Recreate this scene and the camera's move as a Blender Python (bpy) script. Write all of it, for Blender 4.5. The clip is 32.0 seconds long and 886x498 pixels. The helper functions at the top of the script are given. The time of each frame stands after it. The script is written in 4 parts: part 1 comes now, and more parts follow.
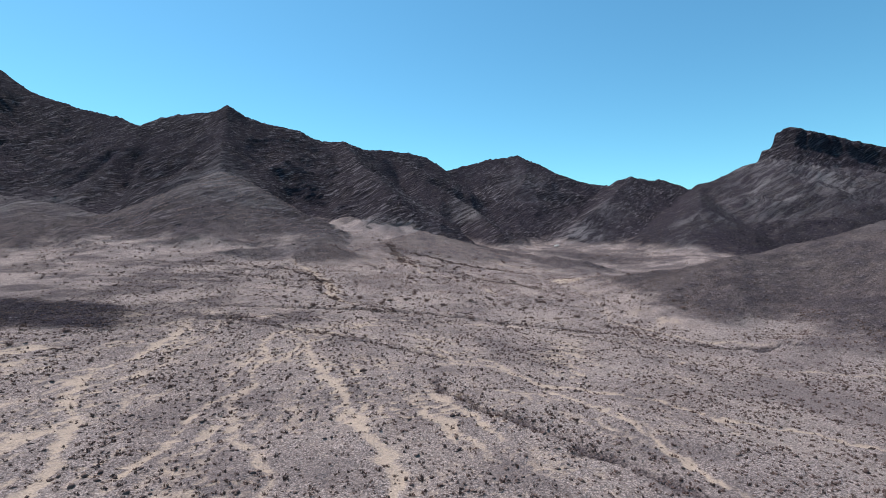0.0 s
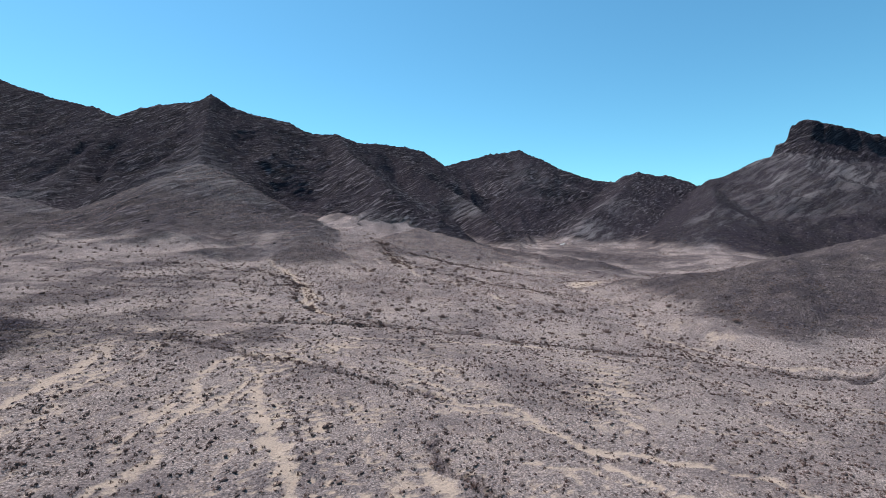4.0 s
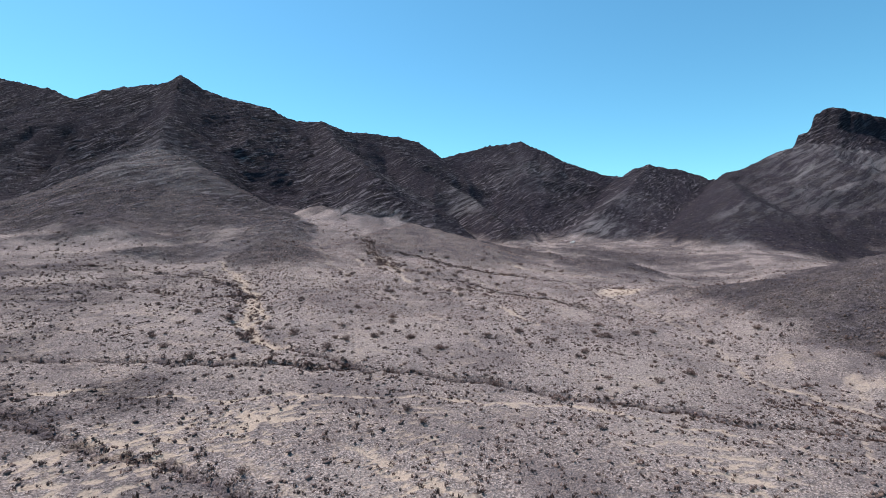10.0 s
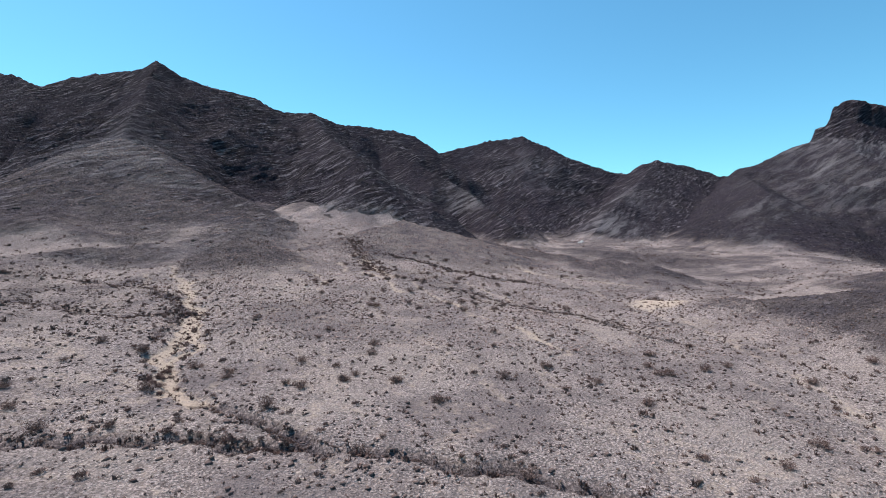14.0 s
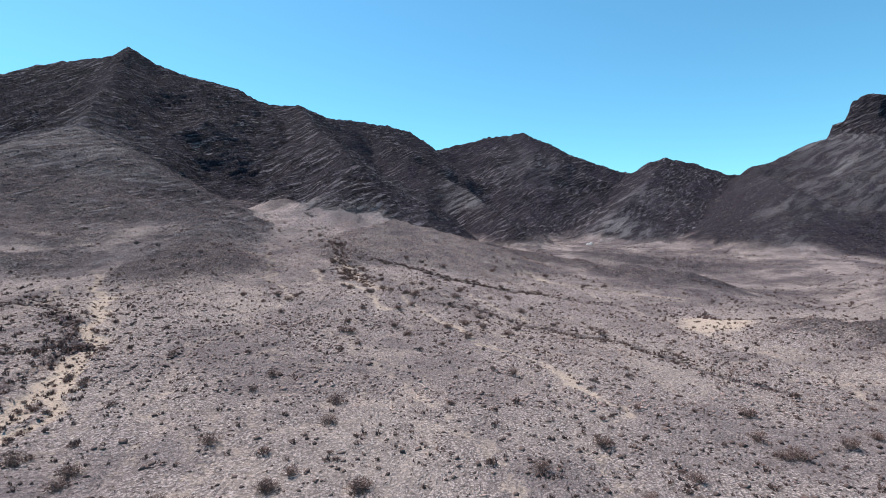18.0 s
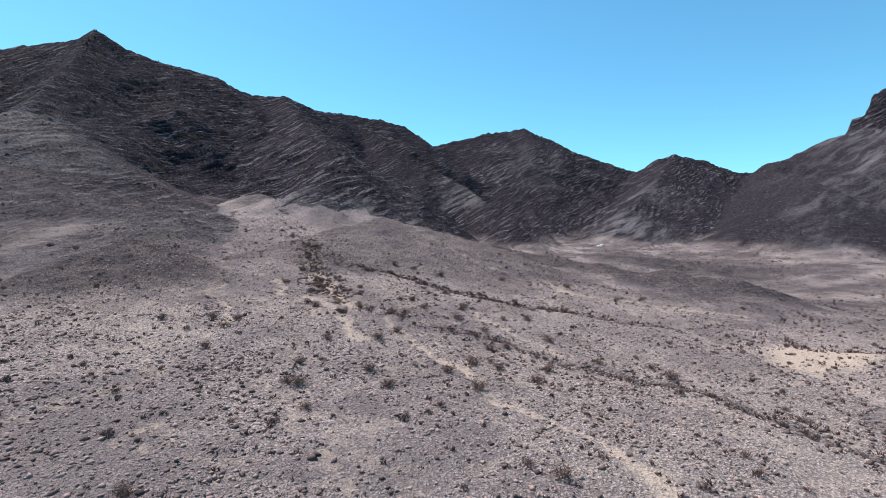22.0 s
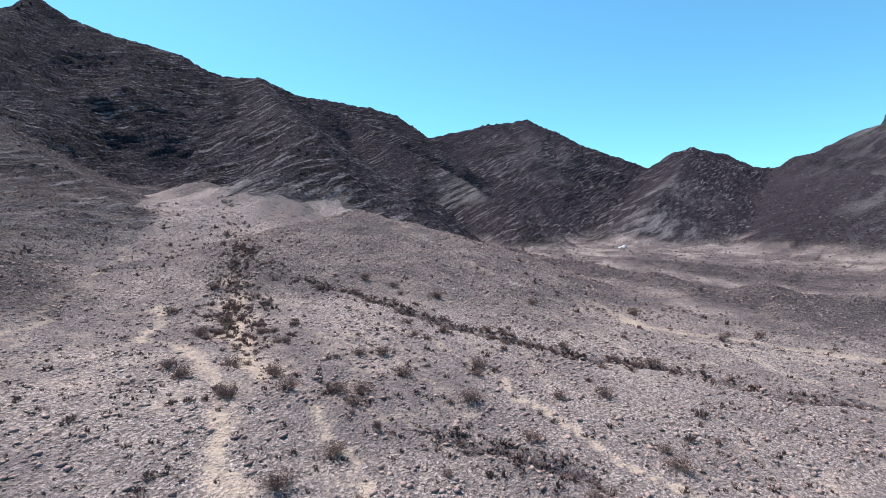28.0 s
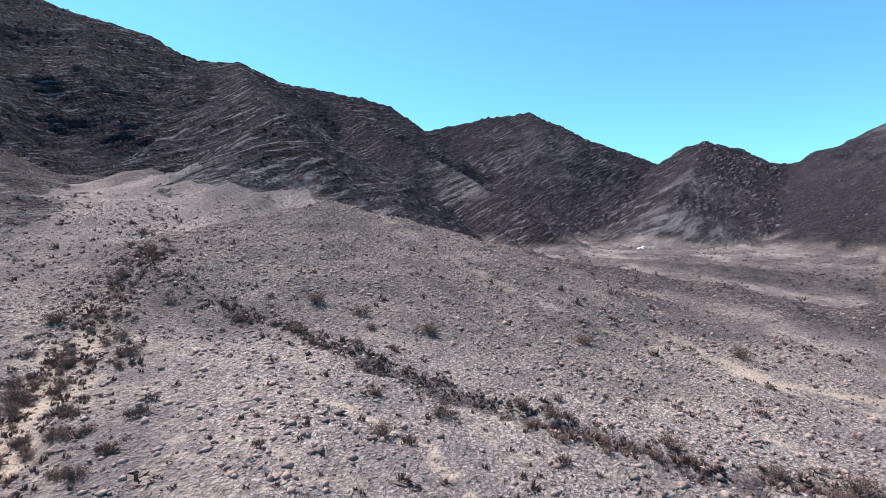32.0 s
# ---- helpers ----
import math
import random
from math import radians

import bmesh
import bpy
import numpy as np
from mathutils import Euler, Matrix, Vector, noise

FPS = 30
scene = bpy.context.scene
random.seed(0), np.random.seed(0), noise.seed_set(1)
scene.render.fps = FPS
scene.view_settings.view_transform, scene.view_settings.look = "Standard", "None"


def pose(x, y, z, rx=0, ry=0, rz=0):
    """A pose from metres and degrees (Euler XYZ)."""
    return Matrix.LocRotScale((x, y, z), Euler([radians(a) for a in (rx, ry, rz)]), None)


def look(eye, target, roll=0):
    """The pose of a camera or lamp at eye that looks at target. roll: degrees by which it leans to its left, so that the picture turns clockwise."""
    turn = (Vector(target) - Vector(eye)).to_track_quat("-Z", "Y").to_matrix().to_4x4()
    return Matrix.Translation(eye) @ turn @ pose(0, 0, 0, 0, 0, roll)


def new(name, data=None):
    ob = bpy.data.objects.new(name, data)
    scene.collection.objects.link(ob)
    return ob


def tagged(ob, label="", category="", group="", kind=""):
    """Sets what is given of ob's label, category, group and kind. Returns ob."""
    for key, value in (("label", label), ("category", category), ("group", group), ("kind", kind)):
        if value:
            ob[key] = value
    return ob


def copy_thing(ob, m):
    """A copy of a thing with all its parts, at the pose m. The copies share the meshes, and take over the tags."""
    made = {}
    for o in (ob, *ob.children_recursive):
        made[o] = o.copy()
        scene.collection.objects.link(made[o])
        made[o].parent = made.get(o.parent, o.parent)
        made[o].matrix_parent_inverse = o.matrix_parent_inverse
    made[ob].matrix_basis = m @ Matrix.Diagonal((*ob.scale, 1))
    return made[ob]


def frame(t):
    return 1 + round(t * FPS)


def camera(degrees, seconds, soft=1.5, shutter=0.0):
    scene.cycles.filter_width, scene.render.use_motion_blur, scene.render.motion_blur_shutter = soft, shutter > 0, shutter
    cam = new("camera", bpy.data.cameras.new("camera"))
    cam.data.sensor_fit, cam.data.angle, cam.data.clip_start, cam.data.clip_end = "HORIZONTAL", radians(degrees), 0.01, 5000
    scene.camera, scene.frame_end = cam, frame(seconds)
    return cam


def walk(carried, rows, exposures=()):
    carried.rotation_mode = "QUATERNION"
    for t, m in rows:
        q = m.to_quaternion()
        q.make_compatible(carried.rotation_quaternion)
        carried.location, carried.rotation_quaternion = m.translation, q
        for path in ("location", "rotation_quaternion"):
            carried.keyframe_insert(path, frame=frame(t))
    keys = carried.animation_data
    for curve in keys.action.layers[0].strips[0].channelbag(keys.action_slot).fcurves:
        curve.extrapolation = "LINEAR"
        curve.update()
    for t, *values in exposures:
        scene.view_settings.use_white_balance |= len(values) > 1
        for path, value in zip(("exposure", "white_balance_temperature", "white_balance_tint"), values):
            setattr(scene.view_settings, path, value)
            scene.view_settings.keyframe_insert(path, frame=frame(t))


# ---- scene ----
cam = camera(83.2, 32.0, soft=0.9)
METRES, EYE, TILT, LEAN, TURN = 204.08, 20.0, 3.86, 2.4, 0.0
ROWS = [
    (0.0, 0.0, 0.0, 0.0, 0.19, -4.61, -2.38),
    (0.5, -0.0003, 0.0158, -0.001, 0.17, -4.62, -2.38),
    (1.0, -0.0005, 0.0317, -0.0021, 0.15, -4.65, -2.37),
    (1.5, -0.0008, 0.0474, -0.0033, 0.12, -4.67, -2.38),
    (2.0, -0.001, 0.0632, -0.0044, 0.09, -4.69, -2.37),
    (2.5, -0.0011, 0.0788, -0.0056, 0.07, -4.71, -2.36),
    (3.0, -0.0012, 0.0945, -0.0067, 0.04, -4.72, -2.36),
    (3.5, -0.0013, 0.1101, -0.0078, 0.01, -4.74, -2.36),
    (5.5, -0.0018, 0.1717, -0.0129, -0.12, -4.81, -2.42),
    (6.0, -0.0022, 0.1873, -0.0146, -0.17, -4.81, -2.42),
    (6.5, -0.0025, 0.2028, -0.0161, -0.21, -4.83, -2.4),
    (7.0, -0.0026, 0.2184, -0.0176, -0.24, -4.86, -2.39),
    (7.5, -0.0027, 0.2341, -0.0192, -0.28, -4.85, -2.4),
    (8.0, -0.0025, 0.2499, -0.0204, -0.32, -4.86, -2.4),
    (8.5, -0.0023, 0.2659, -0.0217, -0.35, -4.87, -2.39),
    (9.0, -0.0022, 0.2819, -0.0227, -0.39, -4.9, -2.39),
    (9.5, -0.0021, 0.2978, -0.0237, -0.42, -4.91, -2.37),
    (10.0, -0.0019, 0.3139, -0.0246, -0.47, -4.93, -2.38),
    (10.5, -0.0019, 0.33, -0.0256, -0.51, -4.94, -2.39),
    (11.0, -0.0019, 0.346, -0.0265, -0.55, -4.95, -2.41),
    (11.5, -0.0019, 0.3618, -0.0274, -0.57, -4.97, -2.43),
    (12.0, -0.0019, 0.3777, -0.0285, -0.61, -4.98, -2.41),
    (12.5, -0.002, 0.3935, -0.0295, -0.65, -5.0, -2.41),
    (13.0, -0.0019, 0.4092, -0.0305, -0.69, -5.0, -2.42),
    (13.5, -0.0018, 0.4249, -0.0314, -0.74, -4.99, -2.42),
    (14.0, -0.0017, 0.4406, -0.0324, -0.78, -4.98, -2.42),
    (14.5, -0.0015, 0.4562, -0.0332, -0.82, -4.98, -2.4),
    (16.5, -0.0004, 0.5176, -0.0369, -0.98, -4.91, -2.44),
    (17.0, -0.0002, 0.5331, -0.0379, -1.03, -4.87, -2.45),
    (17.5, -0.0, 0.5486, -0.0389, -1.07, -4.84, -2.46),
    (18.0, 0.0001, 0.5641, -0.0399, -1.13, -4.81, -2.46),
    (18.5, 0.0001, 0.5796, -0.0409, -1.18, -4.77, -2.47),
    (19.0, 0.0002, 0.5952, -0.042, -1.23, -4.77, -2.46),
    (19.5, 0.0004, 0.6107, -0.0431, -1.27, -4.73, -2.47),
    (20.0, 0.0005, 0.6262, -0.0442, -1.32, -4.71, -2.46),
    (20.5, 0.0008, 0.6416, -0.0452, -1.37, -4.7, -2.48),
    (21.0, 0.0013, 0.6571, -0.0462, -1.42, -4.68, -2.49),
    (21.5, 0.0018, 0.6726, -0.0471, -1.46, -4.67, -2.49),
    (22.0, 0.0022, 0.688, -0.0479, -1.52, -4.65, -2.49),
    (22.5, 0.0028, 0.7035, -0.0488, -1.57, -4.63, -2.49),
    (23.0, 0.0031, 0.7192, -0.0498, -1.6, -4.61, -2.5),
    (23.5, 0.0033, 0.735, -0.0508, -1.63, -4.59, -2.51),
    (24.0, 0.0036, 0.7507, -0.0518, -1.68, -4.59, -2.52),
    (24.5, 0.0037, 0.7665, -0.0528, -1.72, -4.59, -2.53),
    (25.0, 0.0039, 0.7824, -0.0539, -1.77, -4.58, -2.51),
    (25.5, 0.0041, 0.7981, -0.055, -1.81, -4.58, -2.52),
    (27.5, 0.0064, 0.859, -0.0589, -1.94, -4.57, -2.5),
    (28.0, 0.007, 0.8745, -0.0599, -1.98, -4.55, -2.5),
    (28.5, 0.0075, 0.8887, -0.0608, -2.01, -4.55, -2.49),
    (29.0, 0.008, 0.9042, -0.0618, -2.07, -4.54, -2.48),
    (29.5, 0.0087, 0.9198, -0.0628, -2.1, -4.54, -2.49),
    (30.0, 0.0092, 0.9353, -0.0637, -2.15, -4.53, -2.5),
    (30.5, 0.0098, 0.951, -0.0647, -2.19, -4.53, -2.51),
    (31.0, 0.0104, 0.9665, -0.0656, -2.23, -4.53, -2.51),
    (31.5, 0.0109, 0.982, -0.0665, -2.27, -4.53, -2.52),
    (32.0, 0.0115, 0.9974, -0.0674, -2.31, -4.53, -2.52),
]
walk(cam, [(t, pose(0, 0, EYE, TILT, LEAN, TURN) @ pose(METRES * x, METRES * y, METRES * z, 90 + pitch, roll, yaw)) for t, x, y, z, yaw, pitch, roll in ROWS],
     exposures=[(0.0, 0.62), (13.0, 0.78), (23.0, 0.92), (32.0, 1.13)])

# ---- light ----
SUN_AZ, SUN_EL = -52.0, 60.0  # degrees: azimuth from +y towards +x, elevation
world = bpy.data.worlds.new("desert_sky")
scene.world = world
world.use_nodes = True
wn = world.node_tree.nodes
sky = wn.new("ShaderNodeTexSky")
sky.sky_type, sky.sun_disc = "NISHITA", False
sky.sun_elevation, sky.sun_rotation = radians(SUN_EL), radians(SUN_AZ)
sky.altitude, sky.air_density, sky.dust_density, sky.ozone_density = 600.0, 1.0, 0.35, 1.5
wn["Background"].inputs["Strength"].default_value = 0.104
tint = wn.new("ShaderNodeMix")
tint.data_type, tint.blend_type = "RGBA", "MULTIPLY"
tint.inputs[0].default_value, tint.inputs[7].default_value = 1.0, (0.515, 0.985, 1.035, 1)
world.node_tree.links.new(sky.outputs[0], tint.inputs[6])
world.node_tree.links.new(tint.outputs[2], wn["Background"].inputs["Color"])
sun_data = bpy.data.lights.new("sun", "SUN")
sun_data.energy, sun_data.angle, sun_data.color = 4.7, radians(0.53), (1.0, 0.95, 0.90)
sun = new("sun", sun_data)
sun_dir = Vector((math.sin(radians(SUN_AZ)) * math.cos(radians(SUN_EL)), math.cos(radians(SUN_AZ)) * math.cos(radians(SUN_EL)), math.sin(radians(SUN_EL))))
sun.matrix_world = look(sun_dir * 900, (0, 0, 0))

# ---- numeric helpers: gradient noise over arrays ----
_rng = np.random.RandomState(7)
_perm = _rng.permutation(512).astype(np.int64)
_ang = _rng.rand(512) * 2 * np.pi
_gx, _gy = np.cos(_ang), np.sin(_ang)


def perlin(x, y, seed=0):
    xi, yi = np.floor(x).astype(np.int64), np.floor(y).astype(np.int64)
    xf, yf = x - xi, y - yi
    u, v = xf * xf * xf * (xf * (xf * 6 - 15) + 10), yf * yf * yf * (yf * (yf * 6 - 15) + 10)

    def corner(dx, dy):
        k = _perm[(_perm[(xi + dx + seed * 57) & 511] + yi + dy) & 511]
        return _gx[k] * (xf - dx) + _gy[k] * (yf - dy)
    a, b = corner(0, 0), corner(1, 0)
    c, d = corner(0, 1), corner(1, 1)
    return 1.5 * ((a + (b - a) * u) * (1 - v) + (c + (d - c) * u) * v)


def fbm(x, y, size, octaves=4, seed=0, gain=0.5):
    out, amp, f = 0.0, 1.0, 1.0 / size
    for o in range(octaves):
        out = out + amp * perlin(x * f + 13.7 * o, y * f - 7.3 * o, seed + o)
        amp, f = amp * gain, f * 2.03
    return out


def ridged(x, y, size, octaves=4, seed=0, gain=0.5):
    out, amp, f = 0.0, 1.0, 1.0 / size
    for o in range(octaves):
        out = out + amp * (0.5 - np.abs(perlin(x * f + 3.1 * o, y * f + 9.2 * o, seed + o)))
        amp, f = amp * gain, f * 2.1
    return out


def smooth(a, b, v):
    t = np.clip((v - a) / (b - a), 0, 1)
    return t * t * (3 - 2 * t)


def softmax2(a, b, k):
    h = np.clip(0.5 + 0.5 * (a - b) / k, 0, 1)
    return b + (a - b) * h + k * h * (1 - h)


def nearest(x, y, pts):
    """Distance to a polyline in plan, and the third value of its points at the nearest place."""
    best = np.full(x.shape, 1e9)
    val = np.zeros(x.shape)
    for (x0, y0, z0), (x1, y1, z1) in zip(pts[:-1], pts[1:]):
        dx, dy = x1 - x0, y1 - y0
        t = np.clip(((x - x0) * dx + (y - y0) * dy) / (dx * dx + dy * dy + 1e-9), 0, 1)
        d = np.hypot(x - x0 - t * dx, y - y0 - t * dy)
        m = d < best
        best[m], val[m] = d[m], (z0 + t * (z1 - z0))[m]
    return best, val


# ---- the lie of the land ----
def softclamp(v, lo, hi):
    mid, half = (lo + hi) / 2, (hi - lo) / 2
    u = (v - mid) / half
    return mid + half * u / (1 + np.abs(u) ** 6) ** (1 / 6)


def fan(x, y):
    """The alluvial fan that rises towards the hills."""
    X, Y = softclamp(x, -150, 150) / 100, softclamp(y, -40, 345) / 100
    z = -1.783 - 3.921 * X - 4.175 * Y - 2.085 * X * X - 1.139 * X * Y + 5.821 * Y * Y - 0.864 * Y ** 3 + 1.875 * X * X * Y
    z = z - 3.6 * np.exp(-((x - 92) / 42) ** 2 - ((y - 322) / 45) ** 2)
    z = z - 7.0 * smooth(95, 210, -x) * smooth(120, 200, y)
    z = z - 4.5 * np.exp(-((x - 108) / 34) ** 2 - ((y - 262) / 42) ** 2) - 9.0 * smooth(165, 215, x) * np.exp(-((y - 315) / 60) ** 2) - 3.0 * np.exp(-((x - 116) / 22) ** 2 - ((y - 318) / 24) ** 2)
    z = z - 3.0 * np.exp(-((x + 76) / 26) ** 2 - ((y - 224) / 24) ** 2)
    z = z + 2.6 * np.exp(-((x + 42) / 30) ** 2 - ((y - 284) / 34) ** 2) + 2.2 * np.exp(-((x + 8) / 16) ** 2 - ((y - 225) / 20) ** 2)
    return z + 0.045 * np.clip(y - 330, 0, 400)


# crest lines in plan: (x, y, height) along each ridge, with the slope of its flanks
RIDGES = []


def ridge(group, slope, pts, rough=1.0, crag=1.0, tone=1.0):
    RIDGES.append((group, slope, pts, rough, crag, tone))


ridge("main", 1.15, [(-560, 430, 215), (-458, 430, 194), (-389, 440, 171), (-360, 440, 151), (-308, 430, 134), (-276, 422, 126), (-253, 416, 117), (-241, 428, 126), (-228, 431, 130), (-198, 424, 130), (-181, 420, 134), (-166, 428, 127), (-151, 440, 123)], 0.45)
ridge("main", 0.98, [(-151, 440, 123), (-132, 460, 122), (-118, 475, 116), (-95, 477, 115), (-79, 500, 113), (-60, 531, 117), (-38, 545, 117.5), (-20, 555, 114), (-9, 564, 109), (1, 576, 101)], 0.45)
ridge("main", 0.95, [(-181, 420, 134), (-163, 370, 95), (-143, 320, 63)], 0.45)
ridge("main", 0.85, [(-95, 477, 115), (-72, 425, 88), (-50, 378, 70), (-31, 330, 51), (-20, 312, 37.5), (-9, 304, 28)], 0.45)
ridge("main", 0.85, [(-60, 531, 115), (-17, 485, 80), (25, 450, 52), (35, 420, 40), (46, 385, 26)], 0.45)
ridge("main", 0.75, [(-320, 432, 136), (-330, 370, 90), (-300, 320, 55)], 0.45)
ridge("main", 0.75, [(-253, 416, 115), (-245, 360, 70), (-235, 320, 45)], 0.45)
ridge("mid", 0.92, [(-4, 575, 100), (24, 600, 111), (52, 610, 120), (91, 612, 126), (115, 612, 116), (138, 608, 104), (168, 605, 93), (195, 600, 82)], 0.5)
ridge("mid", 0.72, [(91, 612, 126), (85, 560, 85), (75, 500, 48), (70, 460, 30)], 0.5)
ridge("far", 0.5, [(120, 720, 110), (190, 710, 106), (230, 705, 100), (280, 700, 92)])
ridge("cone", 0.78, [(192, 575, 82), (199, 568, 90), (212, 566, 94), (242, 570, 89), (275, 585, 82), (292, 590, 82)], 0.4)
ridge("cone", 0.62, [(212, 566, 94), (165, 497, 62), (121, 437, 39), (104, 415, 25), (94, 396, 14)], 0.3)
ridge("cone", 0.7, [(242, 570, 89), (225, 508, 54), (204, 462, 28)], 0.4)
ridge("far", 0.6, [(262, 650, 97), (280, 650, 101), (294, 650, 97), (314, 650, 89)])
ridge("mesa", 0.62, [(292, 590, 82), (312, 575, 85), (326, 560, 90), (330, 540, 99), (345, 522, 108)], 0.35, 0.33, 0.97)
ridge("mesa", 0.60, [(345, 522, 112), (400, 510, 104), (442, 500, 92), (507, 490, 76), (640, 470, 60)], 0.7, 0.33, 0.97)
ridge("mesa", 0.66, [(300, 575, 82), (268, 520, 74), (230, 450, 61), (199, 388, 48), (190, 358, 28), (178, 333, 11)], 0.25, 0.33, 0.97)
ridge("mesa", 0.62, [(345, 520, 110), (322, 475, 77), (302, 441, 60), (285, 405, 34), (268, 374, 16)], 0.3, 0.33, 0.97)
ridge("mesa", 0.60, [(410, 505, 100), (335, 400, 40), (312, 370, 26), (295, 335, 15), (285, 310, 8)], 0.6, 0.33, 0.97)
ridge("near_right", 0.42, [(50, 208, 4.2), (62, 195, 6.4), (78, 181, 9.8), (97, 166, 14.8), (118, 164, 17), (146, 165, 26), (176, 168, 34), (240, 180, 47), (320, 190, 60)], 0.45, 0.2, 0.72)
ridge("near_right", 0.40, [(146, 165, 26), (128, 140, 15), (112, 120, 7), (100, 102, 0)], 0.5, 0.2, 0.72)
ridge("near_right", 0.40, [(97, 166, 14.5), (84, 146, 7.2), (74, 130, 1.5)], 0.5, 0.2, 0.72)
ridge("spur", 0.62, [(-150, 338, 69), (-143, 320, 65), (-121, 310, 57), (-99, 304, 43.5), (-66, 300, 29.5), (-50, 294, 23.5)], 0.5, 0.6, 0.8)
ridge("spur", 0.58, [(-143, 320, 63), (-158, 304, 47), (-166, 294, 38)], 0.7, 0.6, 0.78)
ridge("spur", 0.55, [(-143, 320, 63), (-136, 288, 44), (-120, 256, 24), (-106, 238, 14)], 0.6, 0.5, 0.72)
ridge("spur", 0.50, [(-143, 320, 63), (-119, 298, 48), (-97, 274, 33), (-80, 256, 22), (-72, 246, 18)], 0.5, 0.5, 0.72)
ridge("spur", 0.50, [(-158, 304, 48), (-165, 272, 32), (-158, 242, 19)], 0.6, 0.5, 0.7)
ridge("left_hill", 0.55, [(-340, 300, 60), (-257, 300, 47), (-226, 300, 42), (-195, 296, 34)], 0.7, 0.6, 0.78)
ridge("left_hill", 0.45, [(-257, 300, 45), (-211, 262, 31), (-188, 222, 21)], 0.7, 0.4, 0.78)
ridge("left_hill", 0.36, [(-330, 190, 34), (-265, 195, 28), (-205, 200, 22), (-175, 190, 15)], 0.6, 0.3, 0.78)
ridge("left_hill", 0.40, [(-340, 300, 60), (-300, 245, 38), (-265, 200, 24)], 0.7, 0.4, 0.70)
ridge("dome", 0.36, [(-27, 267, 19.8), (-21, 275, 23), (-13, 286, 26.3), (-3, 284, 24), (4, 272, 18), (9, 256, 14.2), (13, 244, 11.5)], 0.3, 0.15, 0.5)
ridge("apron", 0.46, [(-30, 312, 33.5), (-30, 300, 29.2), (-28, 290, 25), (-28, 272, 19.5)], 0.6, 0.1, 0.0)
ridge("apron", 0.42, [(-60, 322, 37), (-51, 311, 33), (-45, 303, 28.5), (-41, 292, 23.5)], 0.6, 0.1, 0.0)
ridge("low_ridge", 0.38, [(12, 312, 21), (20, 300, 18.5), (35, 290, 15.5), (48, 278, 13), (62, 266, 10.5)], 0.3, 0.15, 0.68)
ridge("low_ridge_b", 0.38, [(50, 264, 11.5), (58, 261, 12), (72, 256, 10.5), (86, 247, 5)], 0.3, 0.15, 0.7)
ridge("low_ridge_c", 0.30, [(70, 345, 15), (105, 337, 11.5), (140, 308, 9)], 0.3, 0.15, 0.68)
ridge("knoll", 0.34, [(-74, 249, 17), (-60, 244, 19.6), (-50, 236, 16.5)], 0.3, 0.15, 0.72)
GROUPS = ["ground", "main", "mid", "far", "cone", "mesa", "near_right", "spur", "left_hill", "dome", "low_ridge", "knoll", "apron", "low_ridge_b", "low_ridge_c"]

# washes and gullies: (x, y) along each, half width, depth, how sandy, how dark its bank
WASHES = []


def wash(half, depth, sand, pts):
    WASHES.append((half, depth, sand, [(x, y, 0) for x, y in pts]))


wash(1.2, 0.25, 0.9, [(-24.3, 89.2), (-15.3, 72.7), (-9.7, 58.7), (-6.2, 51.7), (-4.2, 43.7), (-2, 30)])
wash(0.7, 0.30, 1.0, [(-34.6, 107.2), (-35.5, 97.7), (-31.5, 88.2), (-28.7, 73.2), (-30.5, 61.7), (-30.6, 56.7), (-29, 45)])
wash(0.8, 0.35, 1.0, [(-56.9, 110.3), (-51.4, 84.7), (-54.6, 78.2), (-47.4, 61.7), (-42.0, 57.2), (-39.9, 51.2), (-35.3, 42.7), (-36, 30)])
wash(1.2, 0.25, 0.7, [(-28.7, 73.2), (-26.3, 60.2), (-20.3, 51.7), (-16.4, 45.7), (-15, 32)])
wash(0.7, 0.35, 1.0, [(-0.5, 91.7), (8.9, 91.7), (14.3, 80.7), (22.7, 78.2), (33.6, 74.7), (36.3, 67.2), (46.0, 65.7), (53.2, 59.7), (75, 50)])
wash(0.7, 0.35, 1.0, [(15.3, 76.7), (23.9, 68.7), (26.0, 57.7), (26.6, 51.2), (28.0, 47.7), (30, 35)])
wash(1.1, 1.4, 0.15, [(-2.2, 79.7), (5.7, 66.7), (12.0, 60.2), (17.2, 54.7), (22.4, 49.7), (28, 40)])
wash(0.8, 0.9, 0.2, [(22, 126.5), (30, 121.5), (38, 119.5), (46.8, 117.7), (54.8, 116), (63.9, 109.6), (89.2, 100.2), (120, 88)])
wash(1.1, 1.4, 0.15, [(-53.6, 119.8), (-35.4, 109.7), (-17.0, 103.7), (-0.5, 92.7)])
wash(1.5, 0.9, 1.15, [(-56, 202.6), (-51, 193), (-47, 187), (-41.5, 176), (-36.6, 163), (-36, 155), (-33, 148.5), (-31, 146), (-24.6, 141.3)])
wash(0.9, 0.7, 1.1, [(-43, 180), (-38, 170), (-33.4, 160), (-33.8, 151), (-30, 143)])
wash(1.4, 1.4, 0.1, [(-95, 196), (-75.3, 197.3), (-61, 194.6), (-50, 186), (-44.5, 178), (-42, 170), (-40, 160)])
wash(1.2, 1.2, 0.1, [(-75, 178), (-62, 174), (-50, 170.6), (-46, 175), (-42, 178)])
wash(1.0, 0.5, 0.6, [(-66, 205), (-62, 196), (-57, 192), (-52, 186)])
